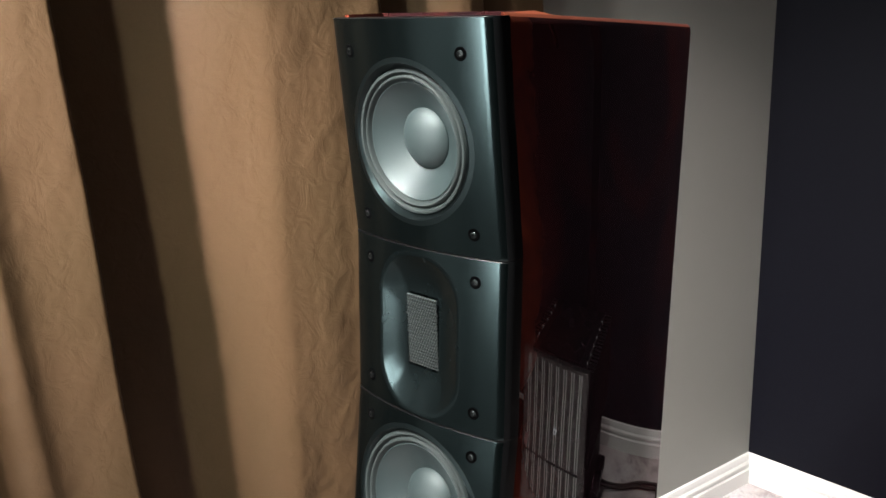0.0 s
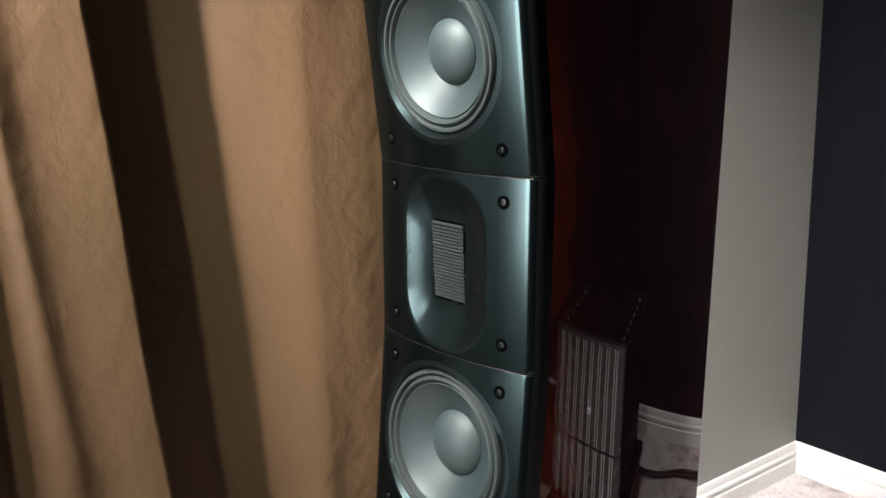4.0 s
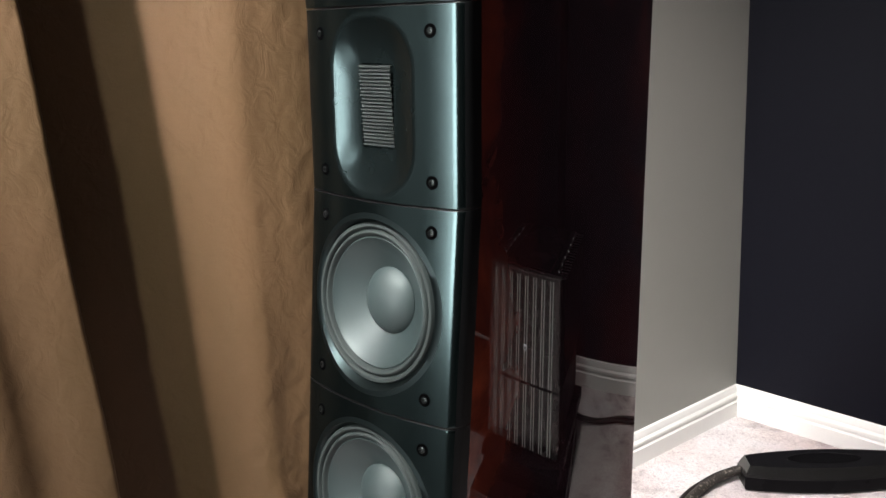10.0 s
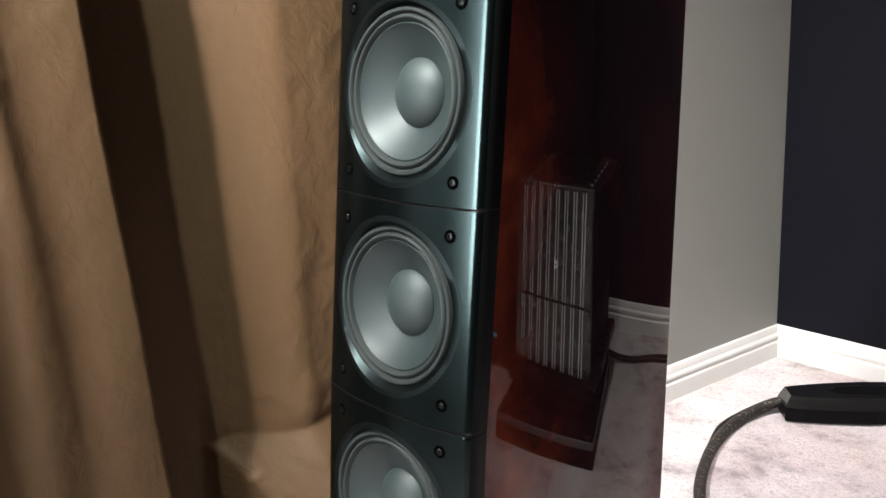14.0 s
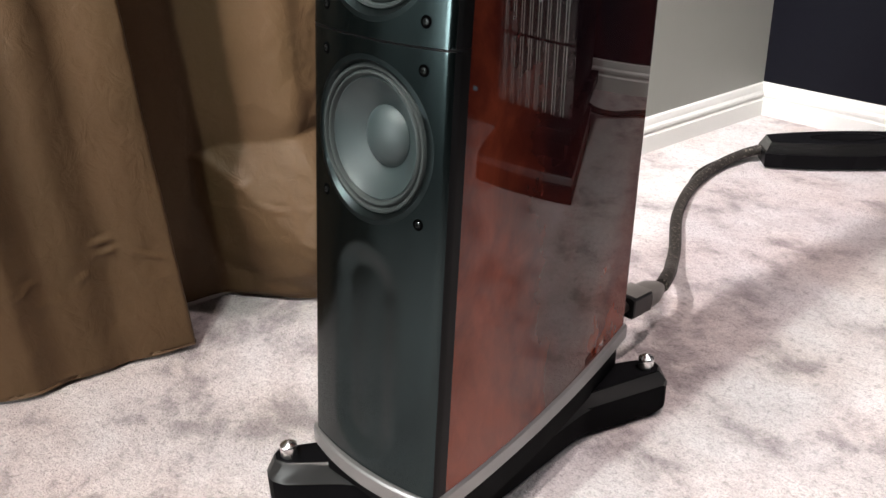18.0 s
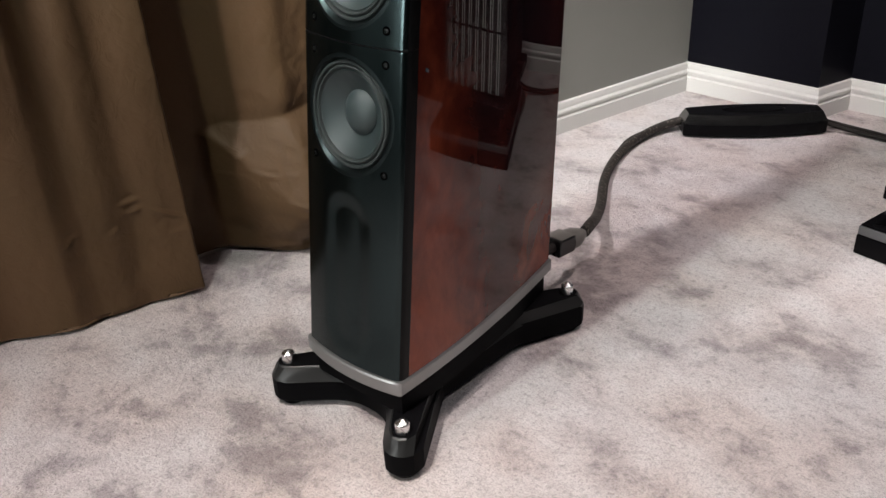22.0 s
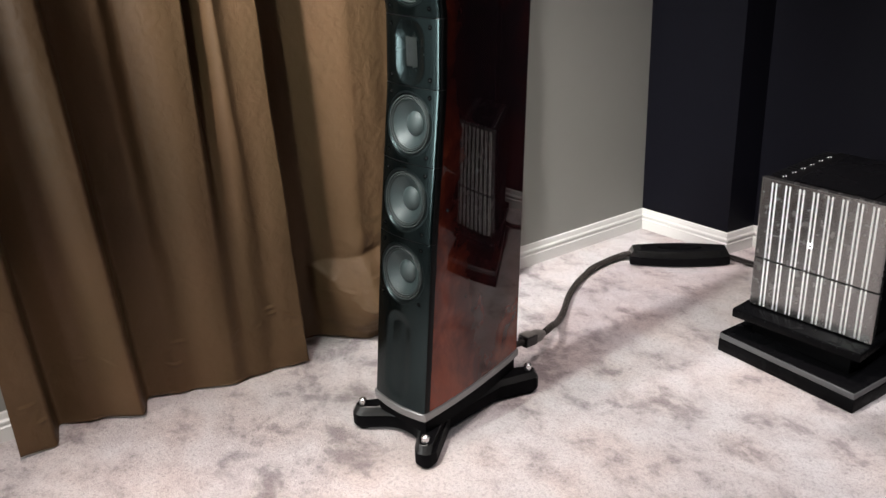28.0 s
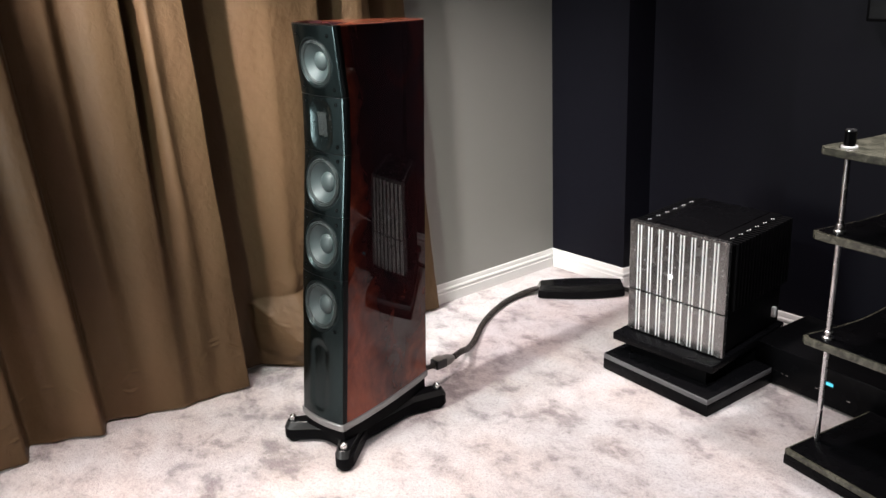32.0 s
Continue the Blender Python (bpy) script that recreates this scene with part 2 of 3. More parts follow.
black_gloss = plain("gloss_black", (0.003, 0.003, 0.0035), 0.26, grain=300.0, amount=0.2, Specular_IOR_Level=0.06)
strip_grey = plain("grey_edge_strip", (0.11, 0.11, 0.115), 0.4, 0.3, grain=500.0)
braid = plain("braided_sleeve", (0.010, 0.008, 0.007), 0.6, Specular_IOR_Level=0.25, grain=420.0, amount=0.9, relief=0.001)
# reflection on the black lid's bevel put into a brighter metal colour
lid_reflection = plain("lid_bevel_reflection", (0.15, 0.15, 0.148), 0.15, 0.95, grain=300.0, vary=0.02)
box_gloss = plain("piano_black", (0.005, 0.005, 0.0055), 0.13, grain=300.0, amount=0.2, vary=0.02)
fleck, tree, sh = material("braid_flecked", (0.012, 0.01, 0.009), 0.6, Specular_IOR_Level=0.3)
v = coords(tree)
spots = noise_tex(tree, v, 150.0, 2.0, 0.6)
strand = noise_tex(tree, v, 420.0, 2.0)
tree.links.new(mix(tree, ramp(tree, spots, (0.56, GREY(0.0)), (0.66, GREY(1.0))), (0.015, 0.0125, 0.0105), (0.13, 0.115, 0.10)), sh.inputs["Base Color"])
bump(tree, sh, strand, 0.8, 0.0012)
boot_grey = plain("grey_moulding", (0.13, 0.125, 0.115), 0.4, grain=500.0)
plastic = plain("black_plastic", (0.014, 0.014, 0.015), 0.28, grain=500.0)
device_silver = plain("silver_casing", (0.42, 0.43, 0.43), 0.4, 0.6, grain=600.0, amount=0.05)
grille_metal = plain("grille_metal", (0.035, 0.040, 0.040), 0.4, 0.8, grain=1800.0, amount=0.5, relief=0.0006)
hole_disc_black = plain("black_hole_disc", (0.0010, 0.0010, 0.0011), 0.6, grain=300.0, Specular_IOR_Level=0.0)

# veined green-black stone
stone, tree, sh = material("veined_stone", (0.1, 0.1, 0.08), 0.22)
vein = noise_tex(tree, coords(tree), 30.0, 7.0, 0.7, 0.8)
tree.links.new(ramp(tree, vein, (0.34, (0.03, 0.031, 0.024)), (0.50, (0.07, 0.069, 0.051)), (0.62, (0.125, 0.122, 0.093)), (0.75, (0.08, 0.08, 0.058))), sh.inputs["Base Color"])

glow_white, tree, sh = material("ring_light", (0.8, 0.8, 0.8), 0.4)
sh.inputs["Emission Color"].default_value, sh.inputs["Emission Strength"].default_value = (1, 1, 1, 1), 1.6
glow_blue, tree, sh = material("display_blue", (0.05, 0.2, 0.25), 0.4)
sh.inputs["Emission Color"].default_value, sh.inputs["Emission Strength"].default_value = (0.1, 0.65, 0.8, 1), 0.8


# ---- building helpers ----
def mesh_of(name, bm, mat, smooth=None):
    me = bpy.data.meshes.new(name)
    bm.normal_update()
    bm.to_mesh(me)
    bm.free()
    me.materials.append(mat)
    if smooth is not None:
        for p in me.polygons:
            p.use_smooth = True
        me.set_sharp_from_angle(angle=radians(smooth))
    return me


def thing(name, label, category, m=None, group="", kind=""):
    ob = new(name)
    ob.empty_display_size = 0.05
    if m is not None:
        ob.matrix_world = m
    return tagged(ob, label, category, group, kind)


def part(name, bm, mat, parent, label="", m=None, smooth=35):
    ob = new(name, bm if isinstance(bm, bpy.types.Mesh) else mesh_of(name, bm, mat, smooth))
    ob.parent = parent
    if m is not None:
        ob.matrix_local = m
    if label:
        ob["label"] = label
    return ob


def solid(name, bm, mat, label, category="", m=None, group="", kind="", smooth=35):
    ob = new(name, mesh_of(name, bm, mat, smooth))
    if m is not None:
        ob.matrix_world = m
    return tagged(ob, label, category, group, kind)


def box(x0, x1, y0, y1, z0, z1, bevel=0.0, seg=2, bm=None):
    bm = bm or bmesh.new()
    got = bmesh.ops.create_cube(bm, size=1.0, matrix=Matrix.Translation(((x0 + x1) / 2, (y0 + y1) / 2, (z0 + z1) / 2)) @ Matrix.Diagonal((x1 - x0, y1 - y0, z1 - z0, 1)))
    if bevel:
        es = {e for vv in got["verts"] for e in vv.link_edges}
        bmesh.ops.bevel(bm, geom=list(es), offset=bevel, segments=seg, affect="EDGES", profile=0.5)
    return bm


def spin(profile, n=48, axis="z", bm=None, m=None, close=False):
    """A surface of revolution from (radius, height) pairs."""
    bm = bm or bmesh.new()
    rings = []
    for r, h in profile:
        ring = []
        for i in range(n):
            a = 2 * math.pi * i / n
            p = Vector((r * math.cos(a), r * math.sin(a), h)) if axis == "z" else Vector((r * math.cos(a), h, r * math.sin(a)))
            ring.append(bm.verts.new(m @ p if m else p))
        rings.append(ring)
    for a, b in zip(rings, rings[1:]):
        for i in range(n):
            j = (i + 1) % n
            q = (a[i], a[j], b[j], b[i]) if axis == "z" else (a[i], b[i], b[j], a[j])
            bm.faces.new(q)
    if close:
        bm.faces.new(rings[0][::-1] if axis == "z" else rings[0])
        bm.faces.new(rings[-1] if axis == "z" else rings[-1][::-1])
    return bm


def loft(rings, cap0=True, cap1=True, closed=True, bm=None):
    """Joins rings of points, each as long as the next."""
    bm = bm or bmesh.new()
    vs = [[bm.verts.new(p) for p in ring] for ring in rings]
    n = len(vs[0])
    for a, b in zip(vs, vs[1:]):
        for i in range(n if closed else n - 1):
            j = (i + 1) % n
            bm.faces.new((a[i], a[j], b[j], b[i]))
    if cap0:
        bm.faces.new(vs[0][::-1])
    if cap1:
        bm.faces.new(vs[-1])
    return bm


def tube(points, radius, n=10, steps=8, bm=None):
    """A round cable through points, smoothed."""
    P = [Vector(p) for p in points]
    P = [2 * P[0] - P[1]] + P + [2 * P[-1] - P[-2]]
    line = []
    for a, b, c, d in zip(P, P[1:], P[2:], P[3:]):
        for k in range(steps):
            t = k / steps
            line.append(0.5 * (2 * b + (c - a) * t + (2 * a - 5 * b + 4 * c - d) * t * t + (3 * b - a - 3 * c + d) * t ** 3))
    line.append(P[-2])
    rings = []
    for i, p in enumerate(line):
        d = (line[min(i + 1, len(line) - 1)] - line[max(i - 1, 0)]).normalized()
        s = d.cross(Vector((0, 0, 1))).normalized()
        u = s.cross(d)
        rings.append([p + radius * (math.cos(2 * math.pi * k / n) * s + math.sin(2 * math.pi * k / n) * u) for k in range(n)])
    return loft(rings, bm=bm)


def lerp_table(z, zs, vs):
    return float(np.interp(z, zs, vs))


# ---- the room ----
# dark wall along y = 0, a pier up to x = 0.43, a recess behind, then the wall again
SLANT = 0.098  # the grey wall's slant against the dark wall
HIGH = 2.45


def grey_x(y):
    return SLANT * y


bm = bmesh.new()
bmesh.ops.create_grid(bm, x_segments=2, y_segments=2, size=0.5, matrix=Matrix.Translation((2.1, -2.2, 0)) @ Matrix.Diagonal((5.6, 5.4, 1, 1)))
solid("floor", bm, carpet, "pale lilac-grey cut-pile carpet with brushed patches", "floor", kind="structure")
solid("ceiling", box(-0.7, 4.9, -4.9, 0.5, HIGH, HIGH + 0.1), ceiling_paint, "plain grey ceiling", "ceiling", kind="structure")


def prism(outline, z0, z1, bm=None):
    return loft([[(x, y, z0) for x, y in outline], [(x, y, z1) for x, y in outline]], bm=bm)


navy_outline = [(0.0, 0.0), (0.434, 0.0), (0.462, 0.15), (1.16, 0.15), (1.18, 0.03), (4.8, 0.03), (4.8, 0.4), (-0.2, 0.4), (-0.2, 0.02), (0.0, 0.0)][:-1]
solid("wall_north", prism(navy_outline[::-1], 0, HIGH), wall_navy, "deep navy painted wall with a pier and recess", "wall", kind="structure", smooth=None)
solid("wall_west", prism([(0.0, 0.0), (grey_x(-4.8), -4.8), (grey_x(-4.8) - 0.15, -4.8), (-0.15, 0.0)][::-1], 0, HIGH), wall_grey, "matt warm grey painted wall", "wall", kind="structure", smooth=None)
solid("wall_east", box(4.4, 4.55, -4.8, 0.03, 0, HIGH), wall_navy, "plain dark painted wall", "wall", kind="structure")
x0, x1, z0, z1 = SOUTH_OPENING
bm = bmesh.new()
for a, b, lo, hi in ((-0.6, x0, 0, HIGH), (x1, 4.55, 0, HIGH), (x0, x1, 0, z0), (x0, x1, z1, HIGH)):
    box(a, b, -4.95, -4.8, lo, hi, bm=bm)
solid("wall_south", bm, wall_navy, "plain dark painted wall with a tall opening added for the unseen light", "wall", kind="structure")

# baseboard profile: offset from the wall, height
BASE_PROFILE = [(0.0, 0.0), (0.016, 0.0), (0.016, 0.044), (0.012, 0.048), (0.012, 0.053), (0.015, 0.057), (0.0145, 0.064), (0.009, 0.070), (0.008, 0.080), (0.005, 0.088), (0.0, 0.091)]


def baseboard(points, label):
    """The profile carried along a line of wall points, mitred; the room lies to its right."""
    pts = [Vector(p) for p in points]
    rings = []
    for i, p in enumerate(pts):
        dirs = [(pts[k + 1] - pts[k]).normalized() for k in (i - 1, i) if 0 <= k < len(pts) - 1]
        normals = [Vector((d.y, -d.x)) for d in dirs]
        nrm = sum(normals, Vector((0, 0))) / len(normals)
        nrm = nrm / max(0.3, nrm.length_squared)
        rings.append([(p.x + nrm.x * o, p.y + nrm.y * o, h) for o, h in BASE_PROFILE])
    bm = loft(rings, closed=True)
    bmesh.ops.recalc_face_normals(bm, faces=bm.faces)
    return solid("baseboard", bm, white_paint, label, "baseboard", kind="structure", smooth=25)


baseboard([(grey_x(-4.75), -4.75), (0, 0), (0.434, 0.0), (0.462, 0.15), (1.16, 0.15), (1.18, 0.03), (4.38, 0.03)], "white moulded baseboard with stepped profile")


# ---- curtain ----
# each fold: valley line at hem and top, depth at hem and top, reach to the two sides at hem and top
FOLDS = [
    (-2.505, -2.555, 0.115, 0.10, 0.055, 0.20, 0.030, 0.17),
    (-2.245, -2.305, 0.100, 0.10, 0.065, 0.22, 0.045, 0.22),
    (-1.950, -1.965, 0.022, 0.13, 0.060, 0.10, 0.036, 0.050),
    (-1.690, -1.730, 0.150, 0.125, 0.066, 0.175, 0.060, 0.245),
    (-1.440, -1.530, 0.004, 0.004, 0.09, 0.10, 0.09, 0.10),
    (-1.220, -1.250, 0.090, 0.09, 0.05, 0.15, 0.05, 0.15),
    (-0.980, -1.000, 0.080, 0.09, 0.05, 0.12, 0.05, 0.12),
    (-2.385, -2.440, 0.022, 0.045, 0.06, 0.09, 0.06, 0.09),
    (-2.105, -2.150, 0.018, 0.050, 0.07, 0.10, 0.06, 0.11),
    (-1.860, -1.885, 0.012, 0.010, 0.05, 0.06, 0.05, 0.05),
]


def smooth(a, b, q):
    t = max(0.0, min(1.0, (q - a) / (b - a)))
    return t * t * (3 - 2 * t)


rng = random.Random(5)
PINCHES = [(rng.uniform(-2.62, -1.3), rng.gauss(0.20, 0.05), rng.uniform(0.010, 0.028), rng.gauss(0.1, 0.35), rng.uniform(0.0025, 0.0065)) for k in range(34)]
PINCHES += [(rng.uniform(-2.62, -1.3), rng.uniform(0.25, 1.5), rng.uniform(0.012, 0.035), rng.gauss(0.2, 0.6), rng.uniform(0.0006, 0.0018)) for k in range(10)]


def curtain_x(y, z, panel):
    w = min(1.25, z / 1.25)
    out = grey_x(y) + 0.150 - 0.095 * smooth(-1.15, -0.82, y)
    for k, (yb, yt, db, dt, lb, rb, lt, rt) in enumerate(FOLDS):
        if k == 3 and panel == 0:
            continue
        c, d = yb + (yt - yb) * w, max(0.0, db + (dt - db) * min(1.0, w) ** (2.2 if dt > db + 0.1 else 1.0))
        if k == 3 and y < c:
            out -= d
        elif y < c:
            t = (c - y) / (lb + (lt - lb) * min(1.0, w))
            out -= d * (0.5 + 0.5 * math.cos(math.pi * t)) if t < 1 else 0.0
        else:
            t = (y - c) / (rb + (rt - rb) * min(1.0, w))
            out -= d * ((1 - t * t) ** 1.7 if d > 0.11 and -1.8 < c < -1.6 else 0.5 * (1 - t) ** 1.3 + 0.25 + 0.25 * math.cos(math.pi * t)) if t < 1 else 0.0
    low = math.exp(-z / 0.30)
    # gathered cloth that stands on the floor: a ledge that slopes out under a fold
    along = smooth(-1.665, -1.625, y) * (1 - smooth(-1.40, -1.26, y))
    ridge = 0.297 + 0.20 * (y + 1.64) + 0.008 * noise.noise((y * 16, 0.0, 5.0))
    foot_z = min(0.297, max(0.150 + 0.20 * (y + 1.55), 0.297 - 1.65 * (y + 1.64))) - 0.012
    if z > ridge:
        out += along * 0.004 * smooth(0.0, 0.030, z - ridge) * (1 - smooth(0.03, 0.16, z - ridge))
    elif z > foot_z:
        out += along * (0.098 * min(1.0, max(0.0, ridge - foot_z) / 0.16) ** 0.5 * 0.5 * ((ridge - z) / (ridge - foot_z) + math.sin(math.pi / 2 * (ridge - z) / (ridge - foot_z))))
    else:
        reach = 0.098 * min(1.0, max(0.0, ridge - foot_z) / 0.16) ** 0.5
        out += along * (reach - (reach + 0.004) * smooth(0.0, 1.0, (foot_z - z) / max(0.05, foot_z)) - 0.003 * math.exp(-((foot_z - z - 0.010) / 0.006) ** 2))
    out += along * low * (0.008 * noise.noise((y * 26 + z * 10, z * 24, 12.0)) + 0.004 * noise.noise((y * 60, z * 55 - y * 20, 13.0)))
    # slack, small dents and short pinches
    out += 0.007 * low * noise.noise((y * 9, z * 7, 1.0)) + (0.013 - 0.009 * smooth(-1.75, -1.60, y)) * noise.noise((y * 6.5, z * 0.5, 4.0)) + 0.006 * noise.noise((y * 15, z * 1.3, 9.0)) + 0.003 * noise.noise((y * 12, z * 3.5, 3.0))
    out += 0.0018 * noise.noise((y * 22 + z * 8, z * 17 - y * 6, 2.0)) * (0.8 + 0.5 * low) + 0.0008 * noise.noise((y * 48 - z * 20, z * 40 + y * 14, 6.0)) + 0.0004 * noise.noise((y * 105, z * 95, 8.0))
    for py, pz, pl, pa, ph in PINCHES:
        dy, dz = y - py, z - pz
        if abs(dy) < 0.09 and abs(dz) < 0.09:
            u, q = dy * math.cos(pa) + dz * math.sin(pa), dz * math.cos(pa) - dy * math.sin(pa)
            out += ph * math.exp(-(u / pl) ** 2) * (math.exp(-((q + 0.003) / 0.004) ** 2) - 0.4 * math.exp(-((q - 0.004) / 0.005) ** 2))
    # hem seam
    out += 0.0010 * math.exp(-((z - 0.150 - 0.012 * noise.noise((y * 4, 0.0, 8.0))) / 0.005) ** 2)
    least = grey_x(y) + 0.022
    return least + math.log1p(math.exp(min(50.0, (out - least) / 0.008))) * 0.008


def free_edge(z):
    """The leading edge of the first curtain, which hangs in front of the second."""
    return -1.752 - 0.036 * z + 0.004 * noise.noise((z * 3.0, 0.0, 2.0))


ZS = np.concatenate([np.linspace(0.004, 0.6, 130), np.linspace(0.606, 1.60, 190), np.linspace(1.615, 2.444, 50)])


def curtain_panel(start, end, count, panel, label):
    bm = bmesh.new()
    rows = []
    for z in ZS:
        shift = -0.022 * min(1.0, z / 1.25)
        row = []
        for y in np.linspace(start(z), end(z), count):
            lift = 0.010 * noise.noise((y * 5, 0, 9)) + 0.006 if z < 0.01 else 0
            row.append(bm.verts.new((curtain_x(y, z, panel) + (0.020 * smooth(end(z) - 0.10, end(z) - 0.004, y) - 0.012 * smooth(end(z) - 0.006, end(z), y) if panel == 0 else 0.0), y + shift * (1 if y < -2.3 else 0.4 * (1 - smooth(-1.95, -1.80, y) * (1 - panel))) - 0.088 * min(1.2, z / 1.3) * smooth(-1.15, -0.8, y), z + lift)))
        rows.append(row)
    for a, b in zip(rows, rows[1:]):
        for i in range(len(a) - 1):
            bm.faces.new((a[i], a[i + 1], b[i + 1], b[i]))
    ob = solid("curtain", bm, cloth, label, "curtain", group="curtains along the wall", smooth=180)
    mod = ob.modifiers.new("thickness", "SOLIDIFY")
    mod.thickness, mod.offset, mod.use_rim = 0.002, 0.0, False


curtain_panel(lambda z: -2.655, free_edge, 290, 0, "floor-length olive-brown taffeta curtain hanging in deep folds")
curtain_panel(lambda z: -1.96, lambda z: -0.765, 330, 1, "brown taffeta curtain bunched up on the carpet behind the loudspeaker")

# ---- loudspeaker ----
SPK = pose(0.5545, -1.5727, 0.0, 0, 0.33, 4.29)
speaker = thing("loudspeaker", "tall glossy red-brown burl loudspeaker with satin black front and base", "loudspeaker", SPK)
PZ = [0.142, 0.622, 0.820, 1.011, 1.180, 1.388]
PY = [-0.240, -0.1855, -0.158, -0.132, -0.1226, -0.138]
HALF = 0.102
BOW = 0.013
EDGE = 0.010


def edge_y(z):
    return lerp_table(z, PZ, PY)


def rear_y(z):
    return 0.200 + 0.073 * (z - 0.14) / 1.22


def half_width(s):
    return 0.1015 - 0.0535 * s ** 1.8


def face_y(u, z):
    """The front's surface: convex across, bent at the joints of its panels, rounded at its two edges."""
    y = edge_y(z) - BOW * (1 - (u / HALF) ** 2)
    over = abs(u) - (HALF - EDGE)
    if over > 0:
        y += EDGE - math.sqrt(max(0.0, EDGE ** 2 - over ** 2))
    return y


# cabinet body
S = [0.0, 0.01] + [k / 22 for k in range(1, 22)] + [0.985, 1.0]
rings = []
for z in sorted(set(list(np.linspace(0.142, 1.382, 60)) + [1.387, 1.390])):
    inset = {1.387: 0.0012, 1.390: 0.004}.get(round(float(z), 4), 0.0)
    front, back = edge_y(z) + 0.0165, rear_y(z)
    fall = 0.026 * smooth(1.0, 1.39, z)
    right = [(half_width(s) - inset, front + (back - front) * s, z - fall * s) for s in S]
    left = [(-x, y, h) for x, y, h in reversed(right)]
    rings.append(right + left + [(-0.0945, front + 0.001, z), (-0.094, front + 0.045, z), (0.094, front + 0.045, z), (0.0945, front + 0.001, z)])
bm = loft(rings)
bm.normal_update()
# upward faces take the lighter, lit copy
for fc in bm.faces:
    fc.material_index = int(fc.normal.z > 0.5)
part("cabinet", bm, burl, speaker, "high-gloss red-brown burl lacquer", smooth=30).data.materials.append(burl_lit_top)

# plinth
rings = []
for z, inset in ((0.118, 0.002), (0.120, 0.0), (0.139, 0.0), (0.1418, 0.002)):
    ring = []
    for s in S:
        front = edge_y(0.142)
        ring.append((half_width(s) + 0.004 - inset, front + (rear_y(0.14) + 0.004 - front) * s, z))
    ring = ring + [(-x, y, z) for x, y, _ in reversed(ring)]
    bow = [(u, edge_y(0.142) - 0.003 - 0.016 * (1 - (u / 0.105) ** 2) + inset, z) for u in np.linspace(-0.1, 0.1, 15)]
    rings.append(ring + bow)
part("plinth", loft(rings), silver, speaker, "satin silver plinth slab", smooth=30)


# four-armed base from a smooth union of arms
ARMS = [(0.122, -0.259), (-0.150, -0.252), (0.080, 0.217), (-0.096, 0.217)]


def base_field(x, y):
    d = max(abs(x) - 0.062, abs(y + 0.02) - 0.185)
    for ax, ay in ARMS:
        sx, sy = ax * 0.30, ay * 0.60
        dx, dy = ax - sx, ay - sy
        t = max(0.0, min(1.0, ((x - sx) * dx + (y - sy) * dy) / (dx * dx + dy * dy)))
        a = math.hypot(x - sx - t * dx, y - sy - t * dy) - 0.032
        d = min(a, d) - max(0.0, 0.03 - abs(a - d)) ** 2 / 0.12
    return d


def base_ring(z, inset, n=160):
    ring = []
    for i in range(n):
        a = 2 * math.pi * i / n
        lo, hi = 0.0, 0.45
        for k in range(120):
            r = 0.45 - 0.45 * k / 120
            if base_field(r * math.cos(a), -0.02 + r * math.sin(a)) < -inset:
                lo, hi = r, r + 0.45 / 120
                break
        for k in range(12):
            m_ = (lo + hi) / 2
            if base_field(m_ * math.cos(a), -0.02 + m_ * math.sin(a)) < -inset:
                lo = m_
            else:
                hi = m_
        ring.append((lo * math.cos(a), -0.02 + lo * math.sin(a), z))
    return ring


bm = loft([base_ring(0.010, 0.005), base_ring(0.016, 0.0), base_ring(0.052, 0.0), base_ring(0.055, 0.002), base_ring(0.074, 0.011), base_ring(0.076, 0.0135)])
bm.normal_update()
for fc in bm.faces:
    fc.material_index = int(0.2 < fc.normal.z < 0.95)
part("base", bm, base_black, speaker, "black cast base with satin bevelled arms", smooth=24).data.materials.append(bevel_sheen)
ring = [(half_width(s) - 0.006, edge_y(0.142) + 0.008 + (rear_y(0.14) - 0.012 - edge_y(0.142)) * s) for s in S]
part("base_riser", prism(ring + [(-x, y) for x, y in reversed(ring)], 0.072, 0.1185), base_black, speaker)
spike_bm = spin([(0.0, 0.0225), (0.0020, 0.0220), (0.0102, 0.0172), (0.0112, 0.0158), (0.0114, 0.0146), (0.0114, 0.0008), (0.0105, 0.0), (0.0, 0.0)], 28)
spike_me = mesh_of("spike_cap", spike_bm, chrome, 30)
puck_me = mesh_of("spike_puck", spin([(0.0, 0.0), (0.019, 0.0), (0.019, 0.008), (0.016, 0.011), (0.0, 0.011)], 28), base_black, 30)
for ax, ay in ARMS:
    cap = part("spike_cap", spike_me, None, speaker, "polished steel levelling cap", Matrix.Translation((ax, ay, 0.075)))
    part("spike_puck", puck_me, None, speaker, "", Matrix.Translation((ax, ay, 0.0)))


def rounded(u, z, hw, hh, r):
    """Distance outside a rounded rectangle."""
    qx, qz = abs(u) - hw + r, abs(z) - hh + r
    return math.hypot(max(qx, 0), max(qz, 0)) + min(max(qx, qz), 0) - r


DRIVERS = [(1.278, 0.0668), (0.916, 0.0748), (0.722, 0.0748), (0.523, 0.0748)]
HORN = (1.094, 0.050, 0.077, 0.044)
US = sorted(set([round(float(q), 5) for q in np.linspace(-0.092, 0.092, 72)] + [s_ * (0.092 + 0.010 * math.sin(math.pi / 2 * k / 8)) for s_ in (-1, 1) for k in range(9)]))


def port_depth(u, z):
    d = rounded(u, z - 0.285, 0.053, 0.134, 0.052)
    t = max(0.0, min(1.0, -d / 0.032))
